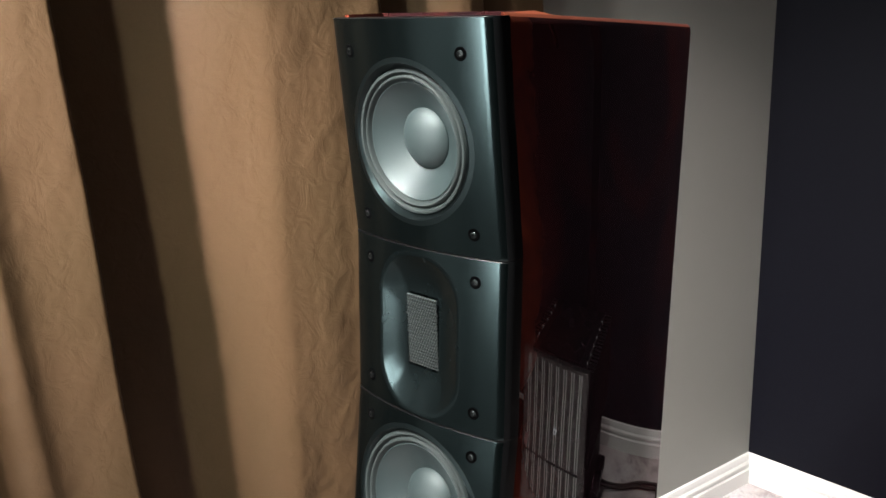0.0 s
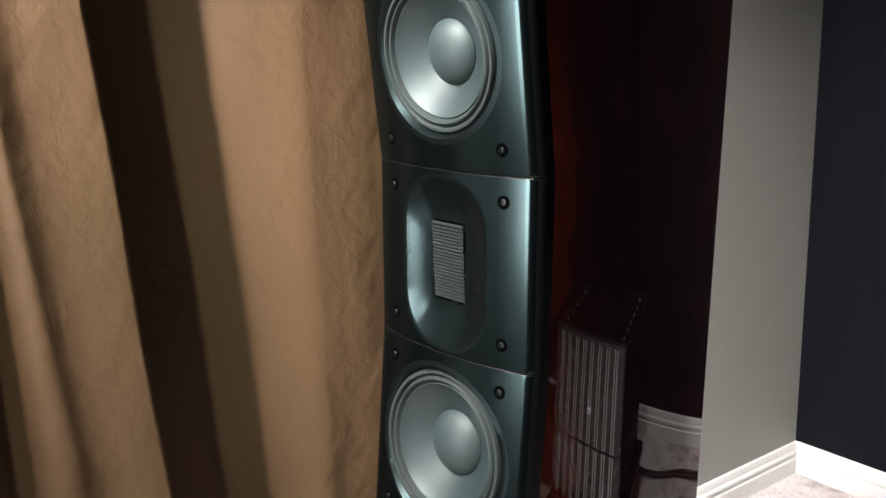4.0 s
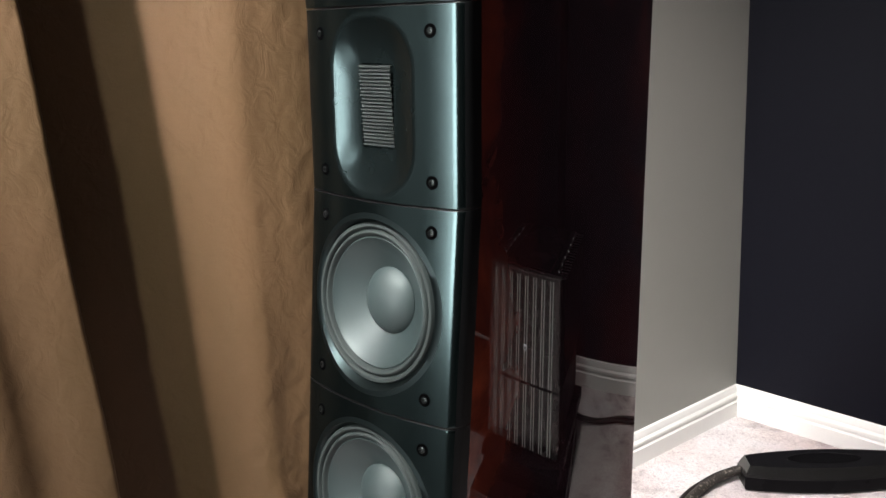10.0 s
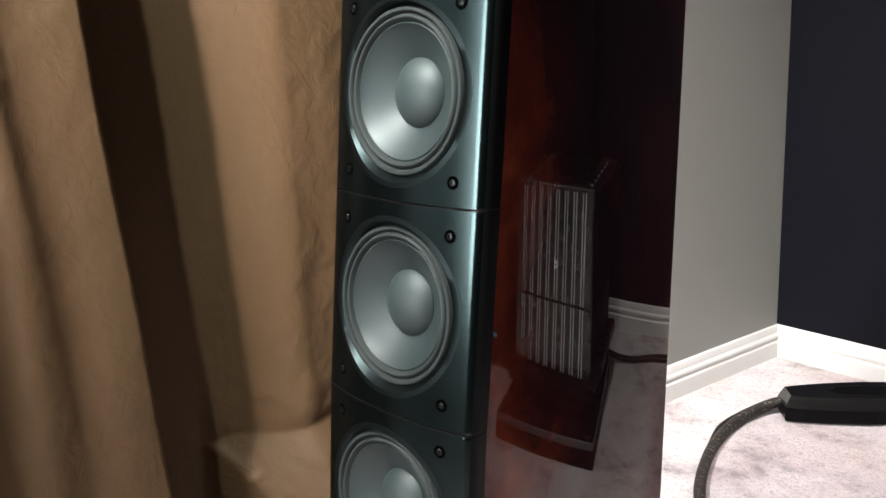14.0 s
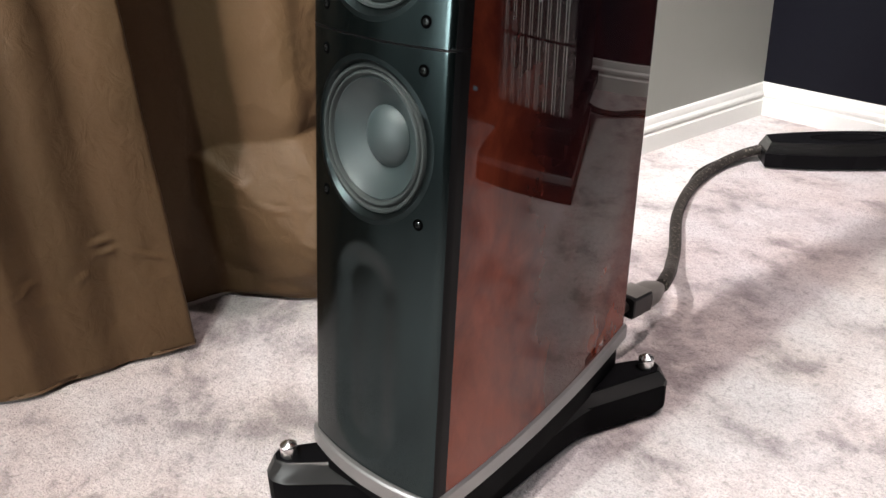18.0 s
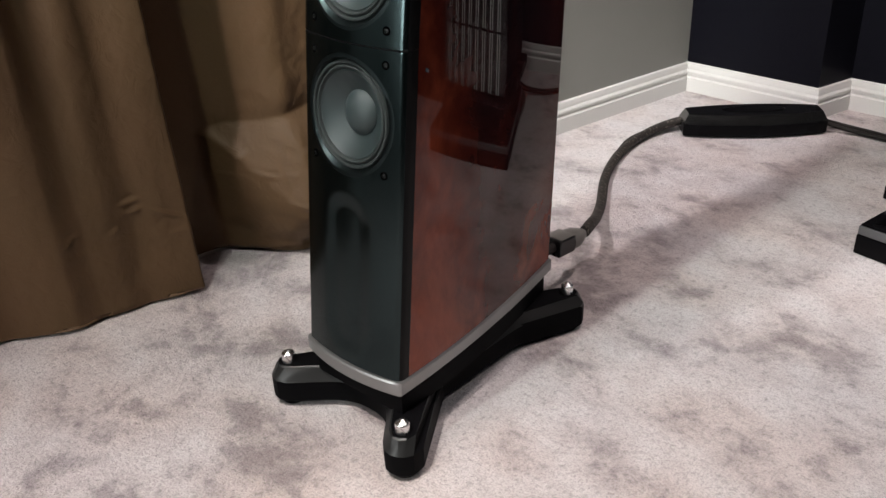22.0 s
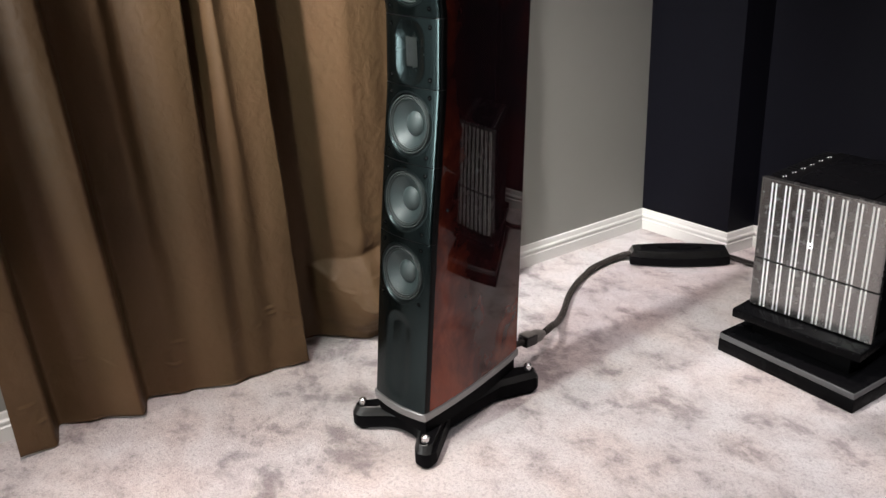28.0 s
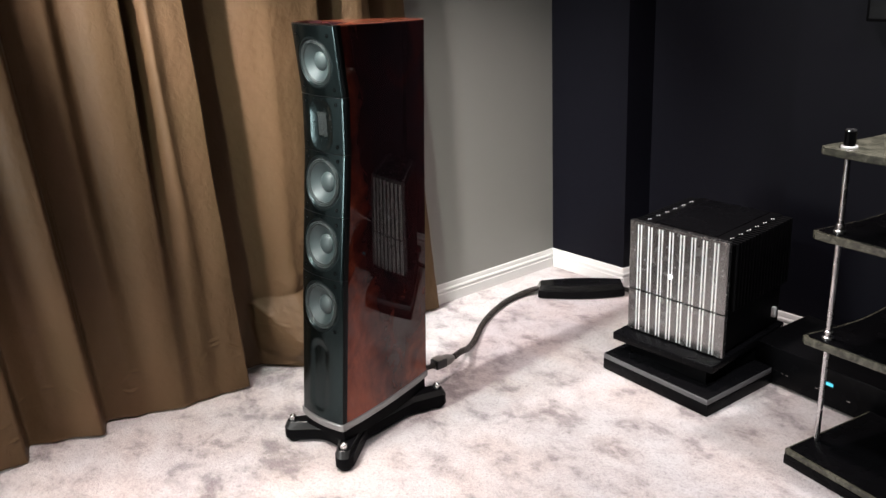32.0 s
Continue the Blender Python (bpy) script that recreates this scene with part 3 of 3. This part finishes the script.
    return 0.0040 * t * t * (3 - 2 * t)


def in_hole(u, z):
    return any(math.hypot(u, z - c) < r + 0.0066 for c, r in DRIVERS) or rounded(u, z - HORN[0], HORN[1], HORN[2], HORN[3]) < 0.002


def front_panel(z0, z1, first):
    gap = 0.00035
    zz = [z0 + gap] + list(np.linspace(z0 + gap + 0.0008, z1 - gap - 0.0008, int((z1 - z0) / 0.0028))) + [z1 - gap]
    bm = bmesh.new()
    grid = []
    for k, z in enumerate(zz):
        lip = 0.0005 if k in (0, len(zz) - 1) else 0.0
        grid.append([bm.verts.new((u, face_y(u, z) + lip + (port_depth(u, z) if first else 0), z)) for u in US])
    for k in range(len(zz) - 1):
        for i in range(len(US) - 1):
            if not in_hole((US[i] + US[i + 1]) / 2, (zz[k] + zz[k + 1]) / 2):
                fc = bm.faces.new((grid[k][i], grid[k][i + 1], grid[k + 1][i + 1], grid[k + 1][i]))
                # rounded edges and joint lips get the black edge colour
                fc.material_index = int(abs(US[i] + US[i + 1]) / 2 > 0.0985 or k in (0, len(zz) - 2))
    bmesh.ops.delete(bm, geom=[q for q in bm.verts if not q.link_faces], context="VERTS")
    # turn the outer rim back into the body
    back = lambda q: bm.verts.new((q.co.x, edge_y(q.co.z) + 0.0195, q.co.z))
    for i in (0, -1):
        col = [row[i] for row in grid]
        bk = [back(q) for q in col]
        for a, b, c, d in zip(col, col[1:], bk[1:], bk):
            bm.faces.new((a, b, c, d) if i == 0 else (d, c, b, a)).material_index = 1
    for row, flip in ((grid[0], False), (grid[-1], True)):
        bk = [back(q) for q in row]
        for a, b, c, d in zip(row, row[1:], bk[1:], bk):
            bm.faces.new((d, c, b, a) if not flip else (a, b, c, d)).material_index = 1
    return bm


for k in range(5):
    panel = part("front_panel", front_panel(PZ[k], PZ[k + 1], k == 0), satin, speaker, "satin black metal front panel with slot port" if k == 0 else "satin black metal front panel", smooth=28)
    panel.data.materials.append(dark_mirror_edge)


def tilt_at(z, h=0.02):
    return math.atan2(edge_y(z + h) - edge_y(z - h), 2 * h)


def conform_ring(r0, r1, c, depth, n=72):
    """A chamfer from the front's surface down to a flat seat."""
    slope = math.tan(tilt_at(c))
    outer, lip, seat = [], [], []
    for i in range(n):
        a = 2 * math.pi * i / n
        for r, ring, kind_ in ((r0 + 0.005, outer, 0), (r0, lip, 1), (r1, seat, 2)):
            u, z = r * math.cos(a), c + r * math.sin(a)
            flat = edge_y(c) - 0.0085 + depth + slope * (z - c)
            y = {0: face_y(u, z) - 0.0001, 1: face_y(u, z) - 0.0003, 2: flat}[kind_]
            ring.append((u, y, z))
    return loft([outer, lip, seat], cap0=False, cap1=False)


def add_driver(c, r):
    part("driver_recess", conform_ring(r + 0.0045, r - 0.0005, c, 0.0045), dimmed_recess_satin, speaker, "bevelled recess round the driver", smooth=40)
    k = r / 0.0748
    m = Matrix.Translation((0, edge_y(c) - 0.0085 + 0.0022, c)) @ Matrix.Rotation(-tilt_at(c), 4, "X")
    basket = [(0.078 * k, 0.006), (0.0752 * k, 0.0025), (0.0750 * k, 0.0002), (0.0738 * k, -0.0014), (0.0712 * k, -0.0016), (0.0700 * k, -0.0004), (0.0694 * k, 0.0022), (0.0688 * k, 0.0034), (0.066 * k, 0.005)]
    drv = part("driver", spin(basket, 72, "y"), rubber, speaker, "round cone driver with rubber rim", m)
    roll = [(0.0690 * k - 0.0066 * k * t, 0.0030 - 0.0042 * math.sin(math.pi * t)) for t in [q / 10 for q in range(11)]]
    part("surround", spin(roll + [(0.0612 * k, 0.0042)], 72, "y"), rubber, drv, "black rubber half-roll surround")
    cone = [(0.0620 * k, 0.0036), (0.0612 * k, 0.0026)] + [((0.0604 - 0.0304 * t) * k, 0.0024 + 0.0205 * t ** 0.88 * k) for t in [q / 12 for q in range(13)]]
    part("cone", spin(cone, 72, "y"), cone_grey, drv, "pale grey ceramic cone")
    R = 0.0312 * k
    cap = [(R * math.sin(a), 0.0205 * k - 0.0125 * k * (math.cos(a) - math.cos(1.15)) / (1 - math.cos(1.15))) for a in [1.15 * q / 12 for q in range(12, -1, -1)]]
    cap = [(R * 0.985, 0.028 * k), (R * 1.015, 0.0212 * k)] + [(rr / math.sin(1.15), hh) for rr, hh in cap]
    part("dust_cap", spin(cap, 56, "y"), cap_grey, drv, "matt grey domed dust cap")


for c, r in DRIVERS:
    add_driver(c, r)


# ribbon tweeter horn
def horn_point(a, t):
    """Angle and depth share: from the rounded outer rim to the upright inner slot."""
    ca, sa = math.cos(a), math.sin(a)
    lo, hi = 0.0, 0.12
    for k in range(22):
        mid = (lo + hi) / 2
        lo, hi = (mid, hi) if rounded(mid * ca, mid * sa, HORN[1], HORN[2], HORN[3]) < 0 else (lo, mid)
    outer = Vector((lo * ca, lo * sa))
    lo, hi = 0.0, 0.12
    for k in range(22):
        mid = (lo + hi) / 2
        lo, hi = (mid, hi) if rounded(mid * ca, mid * sa, 0.0205, 0.0375, 0.003) < 0 else (lo, mid)
    inner = Vector((lo * ca, lo * sa))
    p = outer.lerp(inner, t)
    y0 = face_y(p.x, HORN[0] + p.y) if t < 0.02 else edge_y(HORN[0] + p.y) - BOW
    return (p.x, y0 + 0.0105 * (math.sin(t * math.pi / 2) ** 0.9) + (0.0 if t < 0.02 else BOW * (p.x / HALF) ** 2 * (1 - t)), HORN[0] + p.y)


angles = [2 * math.pi * k / 120 for k in range(120)]
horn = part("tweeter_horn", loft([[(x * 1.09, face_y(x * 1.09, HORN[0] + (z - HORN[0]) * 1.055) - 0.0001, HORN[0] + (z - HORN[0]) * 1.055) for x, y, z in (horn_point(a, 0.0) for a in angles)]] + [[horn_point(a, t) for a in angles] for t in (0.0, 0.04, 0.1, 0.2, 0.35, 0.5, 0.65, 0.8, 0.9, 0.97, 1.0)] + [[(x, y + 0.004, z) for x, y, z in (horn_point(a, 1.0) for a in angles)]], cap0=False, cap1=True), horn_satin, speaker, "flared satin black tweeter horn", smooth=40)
bm = bmesh.new()
gy = edge_y(HORN[0]) - 0.0040
for k in range(23):
    zc = HORN[0] - 0.036 + 0.072 * (k + 0.5) / 23
    pts = [(0.0016, zc - 0.00150), (-0.0006, zc - 0.0006), (-0.0006, zc + 0.0006), (0.0016, zc + 0.00150)]
    loft([[(x, gy + dy + 0.0009 * ((j + k) % 2), z) for dy, z in pts] for j, x in enumerate(np.linspace(-0.0198, 0.0198, 26))], closed=False, cap0=False, cap1=False, bm=bm)
part("tweeter_grille", bm, grille_metal, horn, "fine woven metal grille", smooth=None)

# socket-head screws on slightly raised black discs that stand in for the dark holes
bm = spin([(0.0060, 0.0006), (0.0059, -0.0004), (0.0053, -0.0008), (0.0046, -0.0004), (0.0, -0.0004)], 24, "y")
socket_me = mesh_of("screw_seat", bm, hole_disc_black, 30)
bm = spin([(0.0031, -0.0003), (0.0031, -0.0010), (0.0026, -0.0015), (0.0018, -0.0016)], 18, "y")
spin([(0.0018, -0.0016), (0.0015, -0.0006), (0.0, -0.0006)], 6, "y", bm)
screw_me = mesh_of("screw", bm, dark_steel, 30)
for z in (1.358, 1.202, 1.158, 1.033, 0.990, 0.842, 0.796, 0.645, 0.602, 0.454):
    for u in (-0.0695, 0.0695):
        m = Matrix.Translation((u, face_y(u, z), z)) @ Matrix.Rotation(-tilt_at(z, 0.01), 4, "X") @ Matrix.Rotation(u * 2 * BOW / HALF ** 2, 4, "Z")
        seat = part("screw_seat", socket_me, None, speaker, "", m)
        part("screw", screw_me, None, seat, "blackened socket screw")

# rear terminal
part("terminal_plate", box(-0.03, 0.03, rear_y(0.15) - 0.002, rear_y(0.15) + 0.006, 0.145, 0.21, 0.002), black_gloss, speaker)

# ---- power cable, its plug and the filter box ----
lead = thing("speaker_cable", "thick dark braided cable with a moulded plug lying on the carpet", "cable", Matrix.Translation((0.5, -1.0, 0)))
inv = lead.matrix_world.inverted()


def at(parent, pts):
    return [parent.matrix_world.inverted() @ Vector(p) for p in pts]


part("sleeve", tube(at(lead, [(0.496, -1.145, 0.081), (0.468, -1.085, 0.070), (0.415, -1.000, 0.034), (0.357, -0.905, 0.017), (0.267, -0.771, 0.014), (0.205, -0.640, 0.014), (0.172, -0.520, 0.014), (0.170, -0.425, 0.020), (0.195, -0.350, 0.030), (0.240, -0.318, 0.038)]), 0.0122, 12), fleck, lead, "braided dark sleeve", smooth=60)
part("second_core", tube(at(lead, [(0.205, -0.655, 0.009), (0.150, -0.520, 0.008), (0.147, -0.420, 0.010), (0.172, -0.345, 0.020), (0.225, -0.300, 0.028)]), 0.006, 10), braid, lead, "thin black core beside the sleeve", smooth=60)
mplug = inv @ look((0.500, -1.205, 0.086), (0.508, -1.36, 0.098))
plug = part("plug", loft([[(sx * w, sy * h, z) for sx, sy in ((-1, -0.8), (-0.8, -1), (0.8, -1), (1, -0.8), (1, 0.8), (0.8, 1), (-0.8, 1), (-1, 0.8))] for w, h, z in ((0.020, 0.017, -0.052), (0.0215, 0.0185, -0.050), (0.0215, 0.0185, -0.004), (0.020, 0.017, -0.002))]), plastic, lead, "black plug body", mplug, smooth=20)
part("top_plate", box(-0.0205, 0.0205, 0.0188, 0.0205, -0.049, -0.005, 0.0008), boot_grey, plug, "thin grey sheet on top of the plug body")
part("plug_boot", loft([[(r * k * math.copysign(abs(math.cos(a)) ** 0.6, math.cos(a)), r * 0.86 * k * math.copysign(abs(math.sin(a)) ** 0.6, math.sin(a)), h) for a in [2 * math.pi * (q + 0.5) / 20 for q in range(20)]] for r, k, h in ((0.0215, 1.0, -0.002), (0.0215, 1.0, 0.012), (0.0205, 1.0, 0.024), (0.016, 1.0, 0.038), (0.0125, 1.0, 0.048))]), boot_grey, lead, "grey moulded cable boot", mplug, smooth=40)
part("pigtail", tube(at(lead, [(0.505, -1.255, 0.090), (0.508, -1.30, 0.096), (0.520, -1.345, 0.125), (0.528, -1.372, 0.160)]), 0.010, 10), braid, lead, "", smooth=60)

filt = thing("power_filter_box", "long black oval box with a bevelled gloss top lying on the carpet", "power filter", pose(0.355, -0.215, 0, 0, 0, 44.3))


def boat(w, l, z, n=24):
    side = [(l * (2 * k / n - 1), w * (0.56 + 0.44 * math.cos(math.pi / 2 * (2 * k / n - 1)) ** 0.8), z) for k in range(n + 1)]
    return side[::-1] + [(x, -y, z) for x, y, _ in side]


part("casing", loft([boat(0.058, 0.196, 0.006), boat(0.061, 0.198, 0.012), boat(0.061, 0.198, 0.040)]), black_gloss, filt, smooth=30)
bm = loft([boat(0.0605, 0.1975, 0.0402), boat(0.060, 0.197, 0.043), boat(0.048, 0.186, 0.064), boat(0.047, 0.184, 0.067)])
bm.normal_update()
for fc in bm.faces:
    fc.material_index = int(0.25 < fc.normal.z < 0.9)
part("lid", bm, box_gloss, filt, "bevelled gloss black lid with its edge reflection in the colour", smooth=24).data.materials.append(lid_reflection)
part("inlay", loft([[(0.088 * q * math.cos(a), 0.026 * q * math.sin(a), h) for a in [2 * math.pi * k / 40 for k in range(40)]] for q, h in ((1.0, 0.0665), (1.0, 0.0682), (0.93, 0.0688), (0.9, 0.0676))]), black_case, filt, "oval raised inlay", smooth=30)
for dy in (-0.012, 0.012):
    part("cord", tube([(0.19, dy, 0.03), (0.26, dy * 1.6 - 0.02, 0.012), (0.34, dy * 1.4 - 0.10, 0.010), (0.42, -0.24 + dy, 0.012), (0.50, -0.36 + dy, 0.03), (0.56, -0.42 + dy, 0.08)], 0.006, 10), braid, filt, smooth=60)

# ---- amplifier on its platforms ----
slab = thing("isolation_platform", "low black platform with a grey edge band on the carpet", "platform", pose(1.362, -0.768, 0, 0, 0, -6.0), group="platforms")
part("lower_slab", box(-0.488, 0, 0, 0.50, 0.0, 0.044, 0.003), black_gloss, slab)
part("edge_band", box(-0.4865, -0.0015, 0.0015, 0.4985, 0.0445, 0.064, 0.002), strip_grey, slab, "grey satin edge band")
part("top_plate", box(-0.484, -0.004, 0.004, 0.496, 0.0645, 0.068, 0.001), black_gloss, slab)
part("riser", box(-0.425, -0.075, 0.085, 0.43, 0.0682, 0.1288, 0.003), black_case, slab)
upper = thing("amplifier_platform", "thinner black platform carrying the amplifier", "platform", pose(1.12, -0.45, 0.129), group="platforms")
part("slab", box(-0.213, 0.213, -0.25, 0.25, 0.0, 0.030, 0.003), black_gloss, upper)
for k in range(9):
    part("rivet", spin([(0.0, 0.0012), (0.0015, 0.001), (0.002, 0.0), (0.002, -0.001)], 10), dark_steel, upper, "", pose(-0.19 + 0.0475 * k, -0.2508, 0.024, 90, 0, 0))


FLUTES = 8
FLUTE_R = 0.0031


def flute_centres(w):
    return [-w / 2 + w * (k + 1 + c) / (FLUTES + 1) for k in range(FLUTES) for c in (-0.145, 0.145)]


def ribbed_front(w, z0, z1, top=0.0):
    """A thick flat alloy plate with pairs of round-bottomed upright flutes that end below its top edge."""
    line, flat = [], []
    xs = [-w / 2, w / 2, 0.005 - w / 2, w / 2 - 0.005] + [c + FLUTE_R * math.sin(a) for c in flute_centres(w) for a in np.linspace(-math.pi / 2, math.pi / 2, 11)]
    for x in sorted(set(round(float(x), 6) for x in xs)):
        t = min(abs(x - c) for c in flute_centres(w)) / FLUTE_R
        face = -0.022 if abs(x) < w / 2 - 0.001 else -0.0185
        line.append((x, face + (0.0038 * math.sqrt(1 - t * t) if t < 1 else 0.0)))
        flat.append((x, face))
    close = [(w / 2, 0.0), (-w / 2, 0.0)]
    steps = [(z0, 0.0015, line), (z0 + 0.0015, 0, line)]
    steps += [(z1 - top - 0.0012, 0, line), (z1 - top, 0, flat), (z1 - 0.0015, 0, flat), (z1, 0.0015, flat)] if top else [(z1 - 0.0015, 0, line), (z1, 0.0015, line)]
    bm = loft([[(x, y + o, z) for x, y in outline + close] for z, o, outline in steps])
    # flute faces take the near-white highlight colour
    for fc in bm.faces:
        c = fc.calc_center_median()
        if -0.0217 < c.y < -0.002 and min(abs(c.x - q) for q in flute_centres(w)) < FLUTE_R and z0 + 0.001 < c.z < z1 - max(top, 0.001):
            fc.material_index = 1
    return bm


amp = thing("amplifier", "large fluted aluminium power amplifier with black casing on a black platform", "amplifier", pose(1.130, -0.618, 0.159))
AZ = 0.159
part("upper_front", ribbed_front(0.402, 0.3325 - AZ, 0.596 - AZ, 0.009), brushed, amp, "fluted brushed aluminium fascia", smooth=25).data.materials.append(flute_glint)
part("lower_front", ribbed_front(0.402, 0.166 - AZ, 0.3285 - AZ), brushed, amp, "fluted brushed aluminium fascia", smooth=25).data.materials.append(flute_glint)
part("upper_case", box(-0.170, 0.170, 0.001, 0.40, 0.3345 - AZ, 0.588 - AZ, 0.003), black_case, amp)
part("lower_case", box(-0.185, 0.185, 0.001, 0.40, 0.168 - AZ, 0.3265 - AZ, 0.003), black_case, amp)
part("top_cover", box(-0.125, 0.125, 0.03, 0.385, 0.588 - AZ, 0.5915 - AZ, 0.001), black_gloss, amp)
fin_me = mesh_of("cooling_fin", box(-0.0225, 0.0225, -0.004, 0.004, 0.0, 0.25, 0.0015, 1), black_case, 30)
for side in (-1, 1):
    for k in range(18):
        part("cooling_fin", fin_me, None, amp, "", Matrix.Translation((side * 0.192, 0.02 + 0.0215 * k, 0.336 - AZ)))
bolt_me = mesh_of("bolt", spin([(0.0, 0.003), (0.0017, 0.0028), (0.0023, 0.0021), (0.0023, 0.0)], 14), bright_bolt, 30)
for side in (-1, 1):
    for k in range(6):
        for d in (0.0, 0.008):
            part("bolt", bolt_me, None, amp, "bright steel bolt", Matrix.Translation((side * 0.168 + d * 0.6, 0.045 + 0.055 * k + d, 0.588 - AZ)))
part("power_ring", loft([[(r * math.cos(a), y, r * math.sin(a)) for a in [2 * math.pi * k / 32 for k in range(32)]] for r, y in ((0.0042, 0.0), (0.0042, -0.003), (0.0052, -0.0042), (0.0078, -0.0042), (0.0085, -0.002), (0.0085, 0.0))], cap0=False, cap1=False), glow_white, amp, "glowing white ring button", Matrix.Translation((-0.0205, -0.0205, 0.418 - AZ)))
part("button", spin([(0.0, -0.0032), (0.0040, -0.0030), (0.0040, 0.0)], 24, "y"), brushed, amp, "", Matrix.Translation((-0.0205, -0.0205, 0.418 - AZ)))
part("terminal", box(0.206, 0.222, 0.300, 0.312, 0.222 - AZ, 0.262 - AZ, 0.002), bright_bolt, amp, "bright connector block")

# ---- equipment rack ----
rack = thing("equipment_rack", "open rack of veined stone shelves on steel rods beside the amplifier", "rack", pose(1.665, -0.757, 0, 0, 0, -13.0))
part("base_slab", box(0.035, 0.72, -0.080, 0.46, 0.0, 0.034, 0.003), black_gloss, rack, "gloss black base slab")
part("base_edge", box(0.036, 0.719, -0.079, 0.459, 0.0345, 0.054, 0.003), stone, rack, "veined stone base plate")
part("base_top", box(0.045, 0.71, -0.070, 0.45, 0.0542, 0.0575, 0.001), black_gloss, rack)


def shelf_ring(z, inset):
    """A shelf's outline: rounded corners, and sides that curve inward between them."""
    ring = []
    for (ax, ay), (bx, by), dip in (((0.0, -0.010), (0.70, -0.010), 0.030), ((0.70, -0.010), (0.70, 0.45), 0.022), ((0.70, 0.45), (0.0, 0.45), 0.030), ((0.0, 0.45), (0.0, -0.010), 0.022)):
        run = Vector((bx - ax, by - ay)).normalized()
        for k in range(15):
            t = 0.022 + 0.956 * k / 14
            d = inset + dip * math.sin(math.pi * t) ** 1.5
            ring.append((ax + (bx - ax) * t - run.y * d + run.x * inset * (1 - 2 * t), ay + (by - ay) * t + run.x * d + run.y * inset * (1 - 2 * t), z))
    return ring


for z in (0.385, 0.725, 0.979):
    shelf = part("shelf", loft([shelf_ring(z, 0.002), shelf_ring(z + 0.002, 0.0), shelf_ring(z + 0.022, 0.0), shelf_ring(z + 0.024, 0.002)]), stone, rack, "veined green-black stone shelf", smooth=30)
    # black sheets added for the shade that the top shelf casts on these
    if z < 0.9:
        part("shelf_shade_sheet", loft([shelf_ring(z + 0.0235, 0.010), shelf_ring(z + 0.0265, 0.011)]), black_gloss, shelf, "black sheet in place of the shade on the shelf top", smooth=30)
rod_me = mesh_of("rod", spin([(0.0, 0.05), (0.0085, 0.05), (0.0085, 0.979), (0.0, 0.979)], 20), chrome, 30)
collar_me = mesh_of("collar", spin([(0.009, 0.0), (0.018, 0.0), (0.018, 0.006), (0.013, 0.009), (0.013, 0.026), (0.0095, 0.028)], 20), chrome, 30)
knob_me = mesh_of("rod_knob", spin([(0.0, 0.006), (0.0165, 0.006), (0.0165, 0.046), (0.0150, 0.048), (0.0, 0.048)], 24), black_gloss, 30)
knob_top_me = mesh_of("knob_cap", spin([(0.0150, 0.0482), (0.0145, 0.051), (0.0, 0.0525)], 24), chrome, 30)
washer_me = mesh_of("washer", spin([(0.0, 0.0), (0.023, 0.0), (0.023, 0.004), (0.0215, 0.0058), (0.0, 0.0058)], 24), bright_bolt, 30)
for rx, ry in ((0.062, 0.035), (0.64, 0.035), (0.062, 0.41), (0.64, 0.41)):
    part("rod", rod_me, None, rack, "bright steel rod", Matrix.Translation((rx, ry, 0)))
    for z in (0.4115, 0.7515):
        part("collar", collar_me, None, rack, "", Matrix.Translation((rx, ry, z)))
    knob = part("rod_knob", knob_me, None, rack, "black clamping knob", Matrix.Translation((rx, ry, 1.003)))
    part("knob_cap", knob_top_me, None, knob, "bright steel cap")
    part("washer", washer_me, None, knob, "bright washer")

for z, d in ((0.0577, 0.02), (0.4117, 0.01)):
    comp = thing("audio_component", "silver-grey rounded audio component standing in the rack", "audio component", pose(1.665, -0.757, 0, 0, 0, -13.0) @ Matrix.Translation((0.215 + d, 0.115, z)), group="components in the rack")
    part("casing", box(0.0, 0.40, 0.0, 0.32, 0.012, 0.185, 0.02, 4), device_silver, comp)
    for fx in (0.04, 0.36):
        for fy in (0.04, 0.28):
            part("foot", spin([(0.0, 0.0), (0.015, 0.0), (0.015, 0.013), (0.0, 0.013)], 16), black_case, comp, "", Matrix.Translation((fx, fy, 0)))

dev = thing("black_component", "low black audio component with a small blue display on the floor", "audio component", pose(1.44, -0.40, 0, 0, 0, -8))
part("casing", box(-0.13, 0.44, 0.0, 0.33, 0.012, 0.148, 0.004), black_case, dev)
part("front_plate", box(-0.133, 0.443, -0.008, -0.0005, 0.010, 0.150, 0.002), black_gloss, dev)
part("display", box(0.175, 0.205, -0.0095, -0.0083, 0.088, 0.100), glow_blue, dev, "small blue display")
for fx in (-0.06, 0.0, 0.02, 0.14, 0.26):
    part("button", box(fx, fx + 0.012, -0.010, -0.0083, 0.058, 0.062), brushed, dev)
for fx in (-0.09, 0.40):
    for fy in (0.04, 0.29):
        part("foot", spin([(0.0, 0.0), (0.018, 0.0), (0.018, 0.013), (0.0, 0.013)], 16), black_case, dev, "", Matrix.Translation((fx, fy, 0)))

# wall screen
tv = thing("wall_screen", "flat black screen mounted on the navy wall", "screen", pose(1.434, 0.03, 1.262))
part("frame", box(0.0, 1.3, -0.05, -0.001, 0.0, 0.76, 0.006), black_case, tv)
part("panel", box(0.012, 1.288, -0.0525, -0.0505, 0.012, 0.748), black_gloss, tv)
